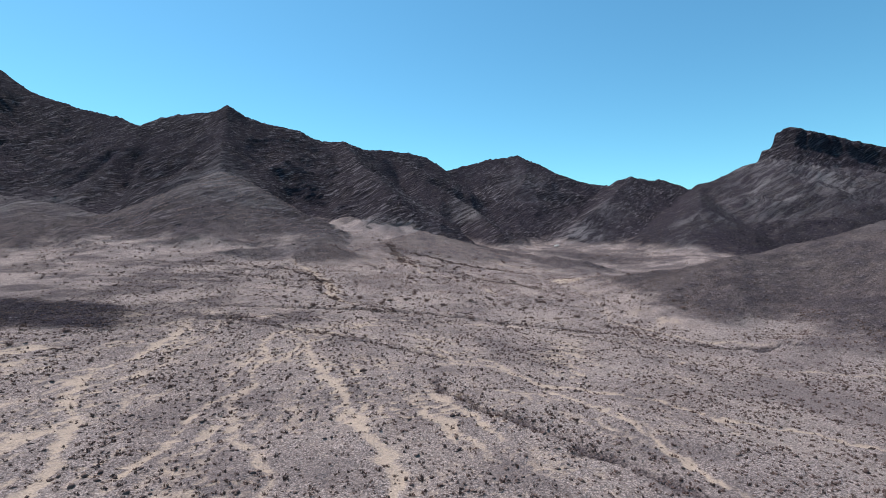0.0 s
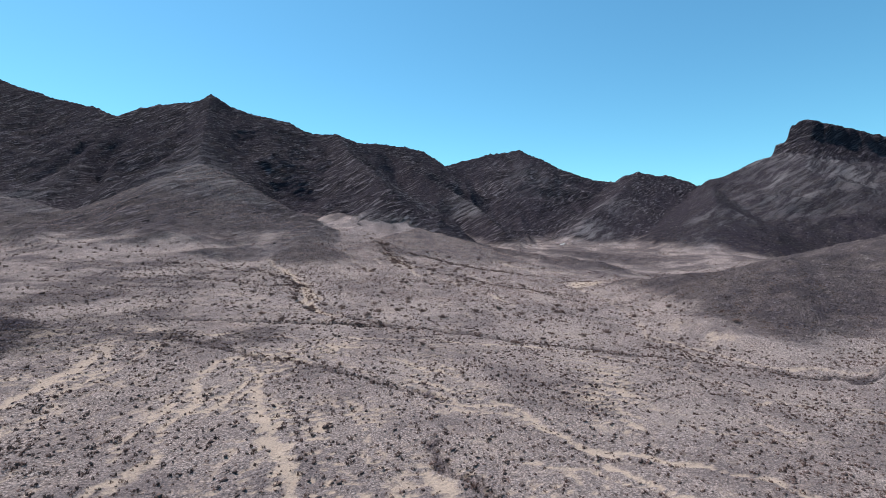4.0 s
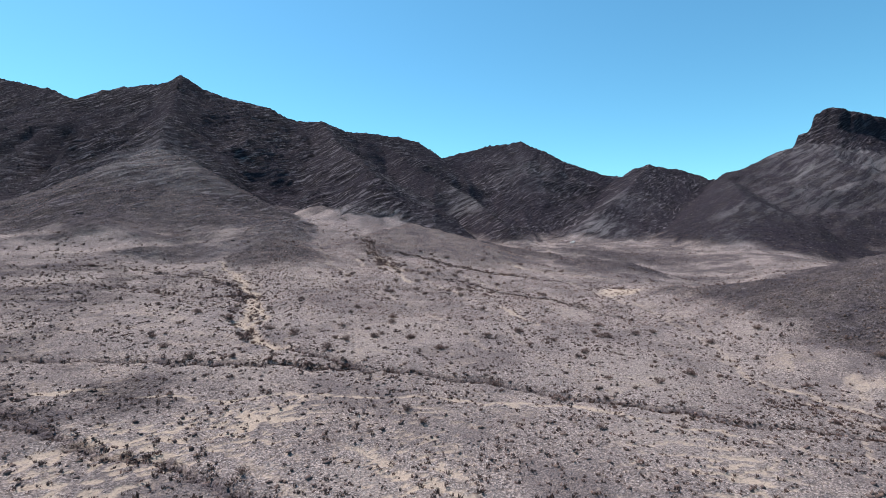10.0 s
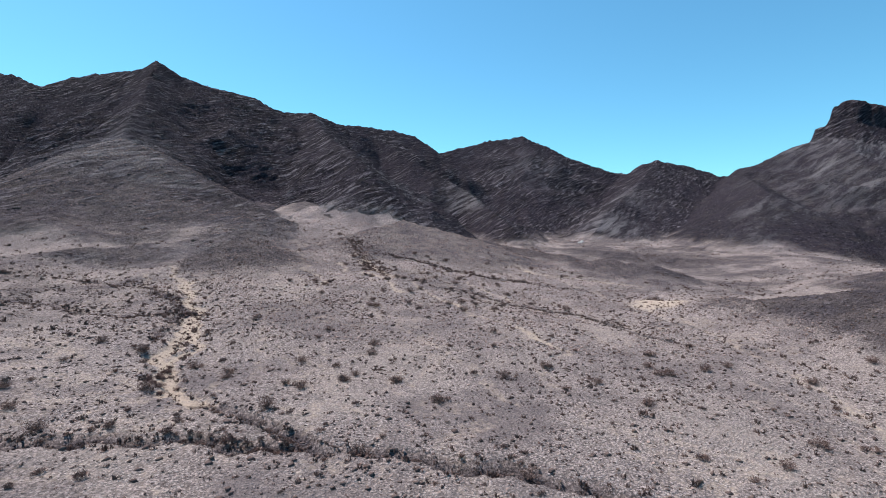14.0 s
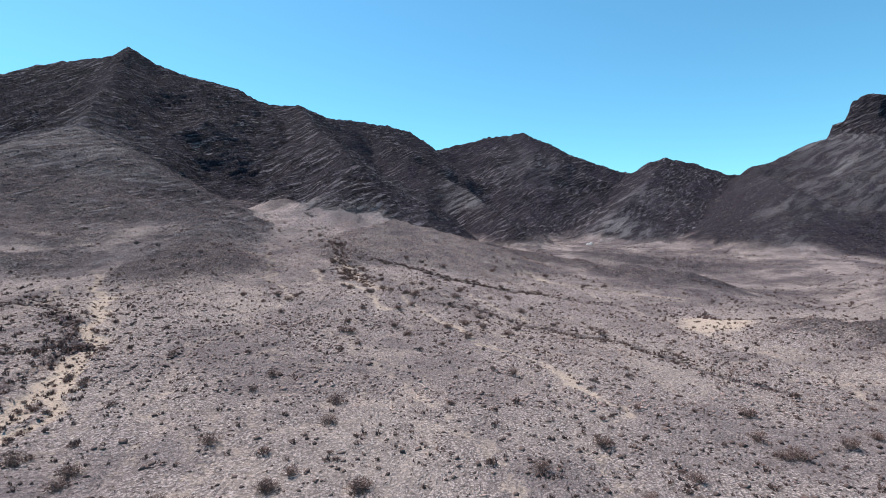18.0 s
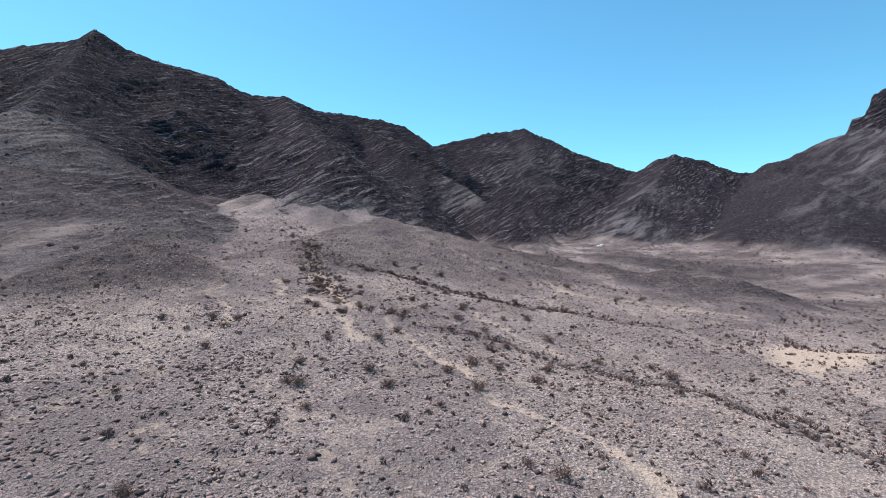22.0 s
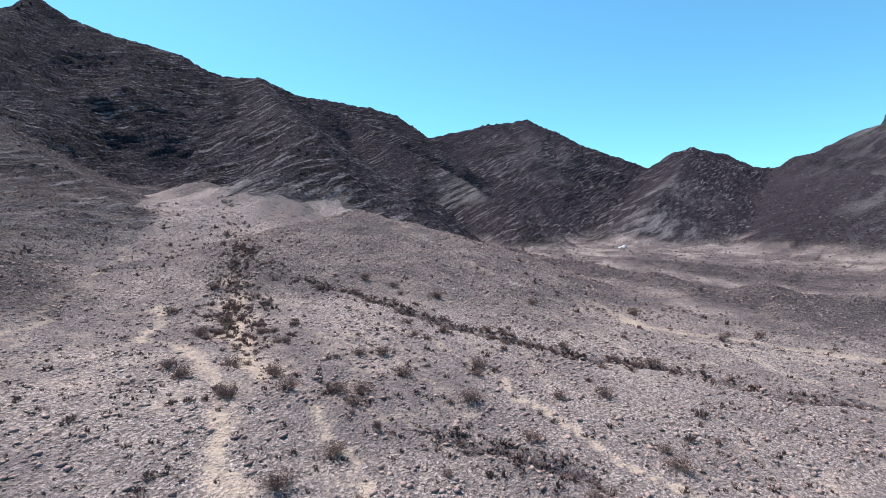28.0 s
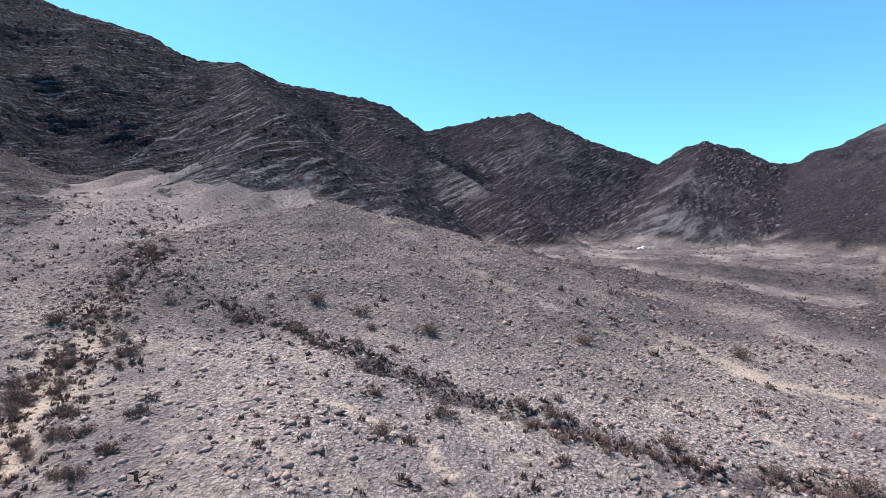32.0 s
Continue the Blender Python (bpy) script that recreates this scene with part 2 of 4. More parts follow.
wash(1.3, 1.5, 0.25, [(-24.6, 141.3), (-9.9, 132.5), (6.6, 131.3), (19.2, 126.6), (36, 120)])
wash(1.1, 1.4, 0.15, [(-60, 129), (-41.5, 131.0), (-31.5, 131.9), (-24.8, 133.8), (-16.7, 133.1), (-11.1, 133.0)])
wash(0.55, 0.15, 0.95, [(-60, 119), (-32.3, 120.4), (-24.0, 120.2), (-14.6, 122.6), (5.5, 123.8), (19.0, 123.0), (40, 112)])
wash(1.6, 0.5, 0.5, [(35, 240), (40, 222), (44.4, 206.8), (50.8, 177.1), (49.9, 158.1), (48.8, 148.6), (45.4, 138.2), (45.2, 133.1), (52, 118)])
wash(1.1, 0.3, 0.42, [(-26.6, 193.6), (-26.6, 187.1), (-29.1, 181.2), (-29.7, 173.7), (-26.5, 165.6), (-25.3, 162.5), (-22, 150)])
wash(1.0, 0.3, 0.8, [(-6, 212), (1.9, 198.9), (7.5, 187.2), (11.1, 182.6), (13.4, 179.5), (20, 165)])
wash(1.2, 0.15, 0.5, [(-15.1, 188.8), (-8.2, 180.1), (-4.1, 171.5), (0.0, 164.9), (3.0, 160.8), (8, 145)])
wash(1.2, 0.3, 0.8, [(22, 268), (26.7, 248.3), (27.8, 244.2), (29.9, 240.5), (36.4, 239), (60, 232)])
wash(2.2, 0.8, 0.8, [(-75, 345), (-58, 318), (-40, 288), (-30.6, 266), (-27, 257), (-24, 246), (-20, 236), (-16.5, 226), (-10.4, 217.6)])
wash(1.6, 0.5, 0.34, [(-10.4, 217.6), (-5, 214.3), (0.5, 211.2), (5.7, 205.2), (12.1, 200.3), (19.6, 196.5), (27.4, 192.8)])
wash(1.0, 1.2, 0.15, [(-28, 262), (-24.7, 255.5), (-14.7, 247.1), (-8.5, 243.4), (-3.5, 239.3), (0.6, 237.1), (7, 234.2), (12.9, 230.5), (18.1, 228.4), (23.7, 227), (40, 218)])
wash(0.7, 0.25, 0.9, [(-3.2, 232.3), (3.9, 226), (6.9, 220.2), (8.2, 217.4), (9.9, 215.3), (17, 204)])
wash(1.3, 0.25, 0.7, [(-27, 236), (-23.4, 225.2), (-16.1, 218.9), (-12.5, 214.3), (-8, 204)])
wash(1.2, 0.5, 1.1, [(-171, 284), (-150, 262), (-110, 242), (-78, 232), (-64, 212), (-56, 202.6)])
wash(0.8, 0.25, 0.9, [(-30, 104), (-26.6, 97.7), (-24.3, 89.2)])
wash(0.6, 0.25, 0.9, [(-58, 112), (-52, 100.8), (-45.9, 83.4), (-46.8, 77), (-50.6, 73.6), (-53.1, 64.5), (-53.6, 58)])
wash(0.5, 0.25, 0.9, [(-36.5, 99.1), (-32.8, 91.9), (-33.9, 84.2), (-31.9, 72.9)])
wash(0.5, 0.2, 0.8, [(-49.9, 110), (-46.6, 101.2), (-47.5, 95.3), (-51, 84)])
wash(0.5, 0.2, 0.8, [(43.9, 97.7), (56.4, 96.4), (67, 95.8), (80.7, 90.7), (98, 82)])
wash(0.5, 0.2, 0.8, [(44, 117.7), (41.6, 109), (46, 103.8), (49.5, 98.9), (64, 88)])
wash(0.5, 0.25, 0.9, [(1.6, 90.4), (9.5, 87.1), (13.5, 81.8), (19, 77.8)])
wash(0.5, 0.25, 0.9, [(8.2, 75.1), (14.8, 74.2), (21.1, 69.9), (25.1, 63.8)])
wash(0.7, 0.3, 0.5, [(-24, 112.6), (-14, 104.9), (-6, 99.8), (0.9, 96.1)])
wash(0.8, 0.3, 0.8, [(-46, 262), (-45.9, 254.5), (-37.9, 236.6), (-34.9, 222.6), (-28.9, 213.5), (-26.6, 208.8), (-26, 200)])
wash(1.2, 0.4, 0.7, [(46.6, 138.4), (51.5, 127.4), (54.7, 122.9), (59.5, 116.5), (75, 106)])
wash(0.8, 0.3, 0.6, [(25, 246.6), (31, 238), (42.6, 233), (53.2, 229.9), (70, 226)])
wash(0.9, 0.8, 0.2, [(0.8, 211), (9.6, 207.9), (16.8, 200.1), (27.8, 193.6), (33.8, 182), (42, 172)])
wash(1.4, 0.4, 0.4, [(139, 480), (110, 400), (100, 330), (75, 290), (62, 235)])


def land(x, y):
    """Height of the land, the forms that own each place, and the masks of rock and sand."""
    g = fan(x, y)
    wx, wy = x + 1.3 * fbm(x, y, 7, 3, 31, 0.6), y + 1.3 * fbm(x, y, 7, 3, 37, 0.6)
    sand = np.zeros(x.shape)
    cut = np.zeros(x.shape)
    near = (np.abs(x) < 260) & (y > 10) & (y < 500)
    xs, ys = wx[near], wy[near]
    sn, cn, vn = np.zeros(xs.shape), np.zeros(xs.shape), np.zeros(xs.shape)
    for half, depth, s, pts in WASHES:
        d, _ = nearest(xs, ys, pts)
        if s <= 0.25:
            half, depth = 0.55 * half, 0.62 * depth
        q = np.exp(-(d / (0.72 * half)) ** 3)
        sn = np.maximum(sn, s * q)
        cn = np.maximum(cn, 0.75 * depth * np.exp(-(d / half) ** 4))
        # narrow gullies: mask for dark stones and the bank's painted shade
        if s <= 0.25:
            vn = np.maximum(vn, np.exp(-(d / (1.3 * half)) ** 2))
    sand[near], cut[near] = sn, cn
    shaded_bed = np.zeros(x.shape)
    shaded_bed[near] = vn
    # the pale sand patch at the foot of the low ridge
    patch = np.exp(-(((x - 53) / 9) ** 2 + ((y - 205 - 0.15 * (x - 53)) / 7) ** 2) ** 2)
    sand = np.maximum(sand, patch)
    sand = np.maximum(sand, 0.62 * np.exp(-(((x - 57) / 8) ** 2 + ((y - 135) / 13) ** 2) ** 2) * smooth(-0.5, 0.2, fbm(x, y, 10, 3, 86)))
    braid = np.exp(-(((x + 50) / 22) ** 2 + ((y - 150) / 32) ** 2) ** 2) * smooth(-0.05, 0.3, fbm(x, y, 9, 3, 87))
    sand = np.maximum(sand, 0.4 * braid)
    # rills that fan out over the lobe in front of the gully
    rx, ry = x + 34, 128 - y
    rr, th = np.hypot(rx, ry) + 1, np.arctan2(rx, ry)
    rill = smooth(0.415, 0.49, ridged(th * 46 + 1.2 * fbm(x, y, 8, 2, 71), rr * 0.045, 1.0, 2, 73)) * smooth(8, 22, rr) * smooth(1.7, 1.1, np.abs(th)) * smooth(130, 60, rr)
    flow = smooth(0.43, 0.5, ridged((x + 0.35 * (y - 150)) / 9 + 0.8 * fbm(x, y, 12, 2, 75), (y - 0.35 * x) / 60, 1.0, 2, 77)) * (1 - smooth(60, 120, np.abs(x))) * smooth(95, 130, y)
    sand = np.maximum(sand, np.maximum(0.85 * rill * (0.4 + 0.9 * np.clip(fbm(x, y, 18, 2, 79) + 0.4, 0, 1)), 0.36 * flow))
    lobe = smooth(6, 24, rr) * smooth(125, 70, rr) * smooth(1.45, 1.1, np.abs(th - 0.1))
    sand = np.maximum(sand, 0.2 * lobe * smooth(-0.5, 0.4, fbm(x, y, 7, 4, 115)))
    cut = np.maximum(cut, 0.22 * rill + 0.12 * flow)
    g = g - cut + 0.35 * fbm(x, y, 24, 3, 3) + 0.10 * fbm(x, y, 3.5, 3, 5)
    h, owner, crag, tone, drop = g.copy(), np.zeros(x.shape, np.int32), np.zeros(x.shape), np.zeros(x.shape), np.zeros(x.shape)
    top = np.full(x.shape, -1e9)
    wob, gul = fbm(x, y, 70, 3, 11), ridged(x, y, 64, 3, 17, 0.42)
    base = fan(x, y)
    for group, slope, pts, rough, cr, tn in RIDGES:
        for (x0, y0, z0), (x1, y1, z1) in zip(pts[:-1], pts[1:]):
            reach = 1.9 * (max(z0, z1) + 10) / slope + 10
            m = (x > min(x0, x1) - reach) & (x < max(x0, x1) + reach) & (y > min(y0, y1) - reach) & (y < max(y0, y1) + reach)
            if not m.any():
                continue
            xm, ym = x[m], y[m]
            dx, dy = x1 - x0, y1 - y0
            t = np.clip(((xm - x0) * dx + (ym - y0) * dy) / (dx * dx + dy * dy), 0, 1)
            d, z = np.hypot(xm - x0 - t * dx, ym - y0 - t * dy), z0 + t * (z1 - z0)
            d = np.sqrt(d * d + 2.0) - 1.4
            d = d + rough * np.minimum(d, 55) * np.clip(0.22 * wob[m] + 0.8 * (0.3 - gul[m]), -0.45, 0.45)
            relief = 2.2 * np.maximum(z - base[m], 1.0) + 10
            v = z - relief * (1 - np.exp(-slope * d / relief))
            old = top[m]
            better = v > old
            for arr, val in ((owner, GROUPS.index(group)), (crag, cr), (tone, tn), (drop, z - v)):
                part_of = arr[m]
                part_of[better] = val[better] if arr is drop else val
                arr[m] = part_of
            top[m] = np.where(old < -1e8, v, softmax2(v, old, 1.0 + 2.0 * rough))
    lift = top - g
    owner[lift < 0] = 0
    h = softmax2(top, g, 3.0)
    rock = np.where(crag < 0.3, np.where(owner == GROUPS.index("near_right"), smooth(2.0, 5.5, lift + 1.6 * fbm(x, y, 16, 4, 89)), smooth(-0.6, 2.6, lift + 0.8 * fbm(x, y, 16, 3, 89))), smooth(-2.5, 6.5, lift + 3.0 * fbm(x, y, 22, 4, 89))) * tone
    pave = np.exp(-(((x + 94) / 29) ** 2 + ((y - 112 + 0.12 * (x + 94)) / 14) ** 2 + 0.3 * fbm(x, y, 9, 3, 119)) ** 4)
    rock = np.maximum(rock, 0.95 * pave)
    rock = np.maximum(rock, 0.6 * np.exp(-(((x + 46) / 24) ** 2 + ((y - 120) / 10) ** 2) ** 2) * smooth(-0.5, 0.3, fbm(x, y, 8, 4, 107)))
    rock = np.maximum(rock, 0.55 * smooth(-0.15, 0.45, fbm(x, y, 34, 4, 103)) * smooth(262, 315, y))
    # darkens gully beds: dark stones plus bank shade put into the colour
    rock = np.maximum(rock, 0.85 * shaded_bed * (1 - smooth(1, 6, lift)))
    # desert varnish that darkens the older parts of the fan
    old = np.maximum(smooth(-36, -75, x) * smooth(225, 190, y) * smooth(85, 110, y), smooth(12, 55, x) * smooth(205, 250, y) * smooth(480, 400, y))
    rock = np.maximum(rock, 0.52 * old * smooth(-0.55, 0.35, fbm(x, y, 20, 4, 109)))
    tall = smooth(2, 22, lift) * crag
    pale = np.zeros(x.shape)
    for px, py, pr, pa in ((-146, 318, 24, 1.0), (-128, 300, 16, 0.8), (-118, 301, 12, 0.9), (-105, 292, 14, 0.8), (-136, 292, 12, 0.9), (-96, 282, 9, 0.7), (-84, 300, 8, 0.7), (-255, 300, 34, 0.8), (-205, 285, 20, 0.7), (24, 442, 16, 1.0), (-25, 395, 22, 0.5), (112, 420, 22, 0.9), (96, 415, 3.5, 1.8), (162, 334, 10, 0.8), (150, 480, 25, 0.5), (345, 470, 60, 0.8), (280, 430, 45, 0.6), (165, 170, 40, 0.25), (90, 560, 25, 0.4), (335, 505, 22, 1.0), (300, 470, 18, 0.9), (318, 520, 14, 0.8), (186, 372, 12, 0.7), (168, 352, 10, 0.7), (205, 372, 12, 0.5)):
        pale = np.maximum(pale, pa * np.exp(-((x - px) ** 2 + (y - py) ** 2) / pr ** 2))
    vein, _ = nearest(x + 0.8 * fbm(x, y, 4, 2, 81), y, [(-9, 294, 0), (1.1, 272.3, 0), (6.1, 264.8, 0), (9.3, 257.6, 0), (12.9, 254.3, 0), (18, 248.9, 0), (24.7, 246.6, 0)])
    pale = np.maximum(pale, 1.3 * np.exp(-(vein / 0.8) ** 2) * smooth(-0.3, 0.4, fbm(x, y, 5, 2, 83)))
    scree = smooth(1.15, 0.8, np.hypot((x + 37) / 28, (y - 294 + 0.2 * (x + 37)) / 18) + 0.22 * fbm(x, y, 12, 3, 85))
    # crags, ledges of the tilted beds, and gullies
    bed = h - 0.58 * x + 0.12 * y + 6 * fbm(x, y, 70, 2, 41)
    step = bed / 4.2 + 0.5 * fbm(x, y, 20, 2, 47)
    saw = step - np.floor(step)
    ledge = np.where(saw < 0.8, saw / 0.8, (1 - saw) / 0.2) - 0.5
    deep = smooth(3, 22, drop) * smooth(4, 20, lift) * np.clip(crag * 1.3, 0.25, 1)
    h = h + deep * (2.6 * (ridged(x + 6 * fbm(x, y, 30, 2, 65), y + 6 * fbm(x, y, 30, 2, 66), 52, 3, 63, 0.45) - 0.42))
    h = h + tall * (1.15 * ledge * (0.35 + 0.9 * np.clip(fbm(x, y, 30, 2, 45) + 0.4, 0, 1)) + 1.5 * (ridged(x, y, 30, 5, 23, 0.55) - 0.40) + 0.5 * fbm(x, y, 5, 3, 29, 0.6))
    h = h + smooth(0, 4, lift) * (1 - np.clip(crag, 0, 1)) * (0.5 * fbm(x, y, 7, 3, 61) + np.where(owner == GROUPS.index("near_right"), 1.5, 0.5) * (ridged(x + 0.5 * y, 0.4 * y, 16, 3, 117) - 0.42))
    # the cap rock of the table mountain: a cliff round a tilted top
    upper = [(350, 520, 134), (353, 519, 138), (358, 517, 139), (400, 510, 127), (442, 500, 114), (507, 490, 97), (640, 470, 75)]
    lower = [(341, 524, 117), (346, 521, 122), (352, 518, 124), (400, 508, 113), (442, 498, 101), (507, 488, 86), (640, 468, 66)]
    m = (x > 300) & (y > 400) & (y < 640)
    xm, ym = x[m], y[m]
    rag = 2.2 * fbm(xm, ym, 12, 3, 51) + 2.2 * ridged(xm, ym, 7, 2, 53) - 1.3
    behind = ym > 515 - 0.19 * (xm - 370)
    cliff = np.full(xm.shape, -1e9)
    for line_of, rim, fall in ((upper, 3.0, 2.6), (lower, 4.5, 2.2)):
        d, z = nearest(xm, ym, line_of)
        d = d + rag
        cliff = np.maximum(cliff, z - np.where(behind, 0.12, 0.10) * d - fall * np.clip(d - np.where(behind & (xm > 362), 40, rim), 0, 8) - 1.0 * np.clip(d - 11, 0, 60))
    cliff = cliff + 0.8 * np.abs(np.modf(cliff / 3.1 + 50)[0] - 0.5)
    take = cliff > h[m]
    hm, om, rm, cm, pm = h[m], owner[m], rock[m], crag[m], pale[m]
    hm[take], om[take], rm[take], cm[take], pm[take] = cliff[take], len(GROUPS), 1.0, 0.8, 0.0
    h[m], owner[m], rock[m], crag[m], pale[m] = hm, om, rm, cm, pm
    bare = np.isin(owner, (0, GROUPS.index("apron"), GROUPS.index("spur"), GROUPS.index("main"))) & (lift < 16)
    scree = scree * smooth(-0.9, 0.1, fbm(x, y, 11, 4, 88, 0.6)) * np.where(owner == GROUPS.index("dome"), 0.0, 1.0)
    rock = rock * (1 - 0.92 * scree * np.where(np.isin(owner, (1, 7)), smooth(15, 10, lift + 2.5 * fbm(x, y, 9, 3, 113)), 1 - tall))
    light = np.where(bare, np.maximum(0.95 * scree, 0.30 * smooth(165, 225, y) * smooth(330, 270, y) * smooth(90, 50, np.abs(x))), np.maximum(pale, 0.4 * scree))
    return h, owner, rock, np.maximum(sand * (1 - smooth(1, 5, lift)), 0.8 * np.exp(-(vein / 0.75) ** 2) * smooth(-0.4, 0.2, fbm(x, y, 4, 2, 83))), lift, light, np.clip(crag * (owner > 0), 0, 1)


# ---- materials ----
def material(name):
    m = bpy.data.materials.new(name)
    m.use_nodes = True
    nt = m.node_tree
    return m, nt, nt.nodes, nt.links, nt.nodes["Principled BSDF"]


def node(nt, kind, **ins):
    n = nt.nodes.new(kind)
    for k, v in ins.items():
        n.inputs[k.replace("_", " ")].default_value = v
    return n


def noise_node(nt, coord, scale, detail=4.0, rough=0.55):
    n = node(nt, "ShaderNodeTexNoise", Scale=scale, Detail=detail, Roughness=rough)
    nt.links.new(coord, n.inputs["Vector"])
    return n.outputs["Fac"]


def ramp(nt, fac, lo, hi, a=0.0, b=1.0):
    n = nt.nodes.new("ShaderNodeMapRange")
    n.inputs["From Min"].default_value, n.inputs["From Max"].default_value = lo, hi
    n.inputs["To Min"].default_value, n.inputs["To Max"].default_value = a, b
    nt.links.new(fac, n.inputs["Value"])
    return n.outputs["Result"]


def mix(nt, fac, a, b, mode="MIX"):
    n = nt.nodes.new("ShaderNodeMix")
    n.data_type, n.blend_type = "RGBA", mode
    for sock, v in ((n.inputs[0], fac), (n.inputs[6], a), (n.inputs[7], b)):
        if isinstance(v, (int, float)):
            sock.default_value = v
        elif isinstance(v, tuple):
            sock.default_value = (*v, 1)
        else:
            nt.links.new(v, sock)
    return n.outputs[2]


def maths(nt, op, a, b=0.0):
    n = nt.nodes.new("ShaderNodeMath")
    n.operation = op
    for sock, v in zip(n.inputs, (a, b)):
        if isinstance(v, (int, float)):
            sock.default_value = v
        else:
            nt.links.new(v, sock)
    return n.outputs[0]


def bump(nt, bsdf, parts):
    last = None
    for height, strength, dist in parts:
        n = node(nt, "ShaderNodeBump", Strength=strength, Distance=dist)
        nt.links.new(height, n.inputs["Height"])
        if last:
            nt.links.new(last, n.inputs["Normal"])
        last = n.outputs["Normal"]
    nt.links.new(last, bsdf.inputs["Normal"])


def terrain_material():
    """Desert gravel, pale wash sand, and dark varnished rock with tilted beds, by the masks of the land."""
    m, nt, nodes, links, bsdf = material("desert_land")
    pos = nodes.new("ShaderNodeNewGeometry").outputs["Position"]

    def attr(name):
        a = nodes.new("ShaderNodeAttribute")
        a.attribute_name = name
        return a.outputs["Fac"]
    rock, sand = attr("rock"), attr("sand")
    big, mid, fine = noise_node(nt, pos, 0.03, 3), noise_node(nt, pos, 0.22, 4), noise_node(nt, pos, 2.2, 5, 0.65)
    warped = nodes.new("ShaderNodeVectorMath")
    warped.operation = "MULTIPLY_ADD"
    wob = node(nt, "ShaderNodeTexNoise", Scale=2.6, Detail=4.0, Roughness=0.65)
    links.new(pos, wob.inputs["Vector"])
    links.new(wob.outputs["Color"], warped.inputs[0])
    warped.inputs[1].default_value = (0.5, 0.5, 0.5)
    links.new(pos, warped.inputs[2])

    def cobbles(scale):
        cell = node(nt, "ShaderNodeTexVoronoi", Scale=scale, Randomness=1.0)
        links.new(warped.outputs[0], cell.inputs["Vector"])
        tone = nodes.new("ShaderNodeSeparateColor")
        links.new(cell.outputs["Color"], tone.inputs[0])
        return cell.outputs["Distance"], tone.outputs[0], tone.outputs[1]
    d0, c0, k0 = cobbles(4.4)
    d1, c1, k1 = cobbles(1.9)
    d2, c2, k2 = cobbles(6.0)
    lumps = noise_node(nt, pos, 4.2, 4.0, 0.68)
    gravel = mix(nt, ramp(nt, big, 0.35, 0.65), (0.362, 0.298, 0.300), (0.370, 0.298, 0.284))
    gravel = mix(nt, ramp(nt, mid, 0.42, 0.68, 0, 0.7), gravel, (0.270, 0.224, 0.226))
    gravel = mix(nt, ramp(nt, k2, 0.6, 1.0, 0.0, 0.5), gravel, (0.146, 0.116, 0.109))
    specks = noise_node(nt, pos, 1.7, 4.0, 0.68)
    light = attr("pale")
    gravel = mix(nt, light, gravel, (0.401, 0.331, 0.335))
    gravel = mix(nt, ramp(nt, specks, 0.55, 0.66, 0.0, 0.4), gravel, (0.42, 0.352, 0.338))
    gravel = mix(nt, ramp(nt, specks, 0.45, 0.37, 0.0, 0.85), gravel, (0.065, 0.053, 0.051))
    gravel = mix(nt, ramp(nt, lumps, 0.53, 0.66, 0.0, 0.75), gravel, (0.455, 0.378, 0.358))
    # hollows between lumps get their shade from this dark colour
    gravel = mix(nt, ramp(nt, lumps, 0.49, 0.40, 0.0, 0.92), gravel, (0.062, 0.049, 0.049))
    gravel = mix(nt, ramp(nt, c0, 0.0, 1.0, 0.0, 0.55), gravel, mix(nt, k0, (0.20, 0.168, 0.167), (0.50, 0.428, 0.410)))
    # gaps between cobbles: contact shade put into the colour
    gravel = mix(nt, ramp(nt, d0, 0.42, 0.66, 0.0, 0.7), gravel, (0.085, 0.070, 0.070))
    stone_on = maths(nt, "MULTIPLY", ramp(nt, c1, 0.6, 0.65), ramp(nt, d1, 0.42, 0.30))
    gravel = mix(nt, maths(nt, "MULTIPLY", stone_on, 0.6), gravel, mix(nt, k1, (0.083, 0.065, 0.061), (0.371, 0.299, 0.276)))
    pavement = noise_node(nt, pos, 0.055, 5, 0.62)
    gravel = mix(nt, ramp(nt, pavement, 0.48, 0.62, 0.0, 0.65), gravel, (0.118, 0.098, 0.104))
    gravel = mix(nt, ramp(nt, pavement, 0.46, 0.34, 0.0, 0.35), gravel, (0.30, 0.252, 0.235))
    gravel = mix(nt, 1.0, gravel, (1.16, 1.13, 1.10), "MULTIPLY")
    sandy = mix(nt, mid, (0.392, 0.303, 0.238), (0.312, 0.246, 0.202))
    sandy = mix(nt, ramp(nt, k2, 0.75, 1.0, 0, 0.5), sandy, (0.144, 0.122, 0.108))
    edge = ramp(nt, maths(nt, "ADD", sand, maths(nt, "MULTIPLY", maths(nt, "SUBTRACT", maths(nt, "ADD", maths(nt, "MULTIPLY", fine, 0.5), maths(nt, "MULTIPLY", noise_node(nt, pos, 0.7, 4, 0.65), 0.5)), 0.5), 2.0)), 0.3, 0.75, 0, 0.8)
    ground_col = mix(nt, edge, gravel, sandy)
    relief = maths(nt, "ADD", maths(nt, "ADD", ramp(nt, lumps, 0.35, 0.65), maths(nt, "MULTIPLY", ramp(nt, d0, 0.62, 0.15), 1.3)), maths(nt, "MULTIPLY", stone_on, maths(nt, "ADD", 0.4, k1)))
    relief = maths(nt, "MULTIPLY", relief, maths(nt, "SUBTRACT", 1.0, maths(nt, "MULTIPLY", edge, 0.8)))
    # rock: beds along a tilted plane
    tilt = nodes.new("ShaderNodeVectorMath")
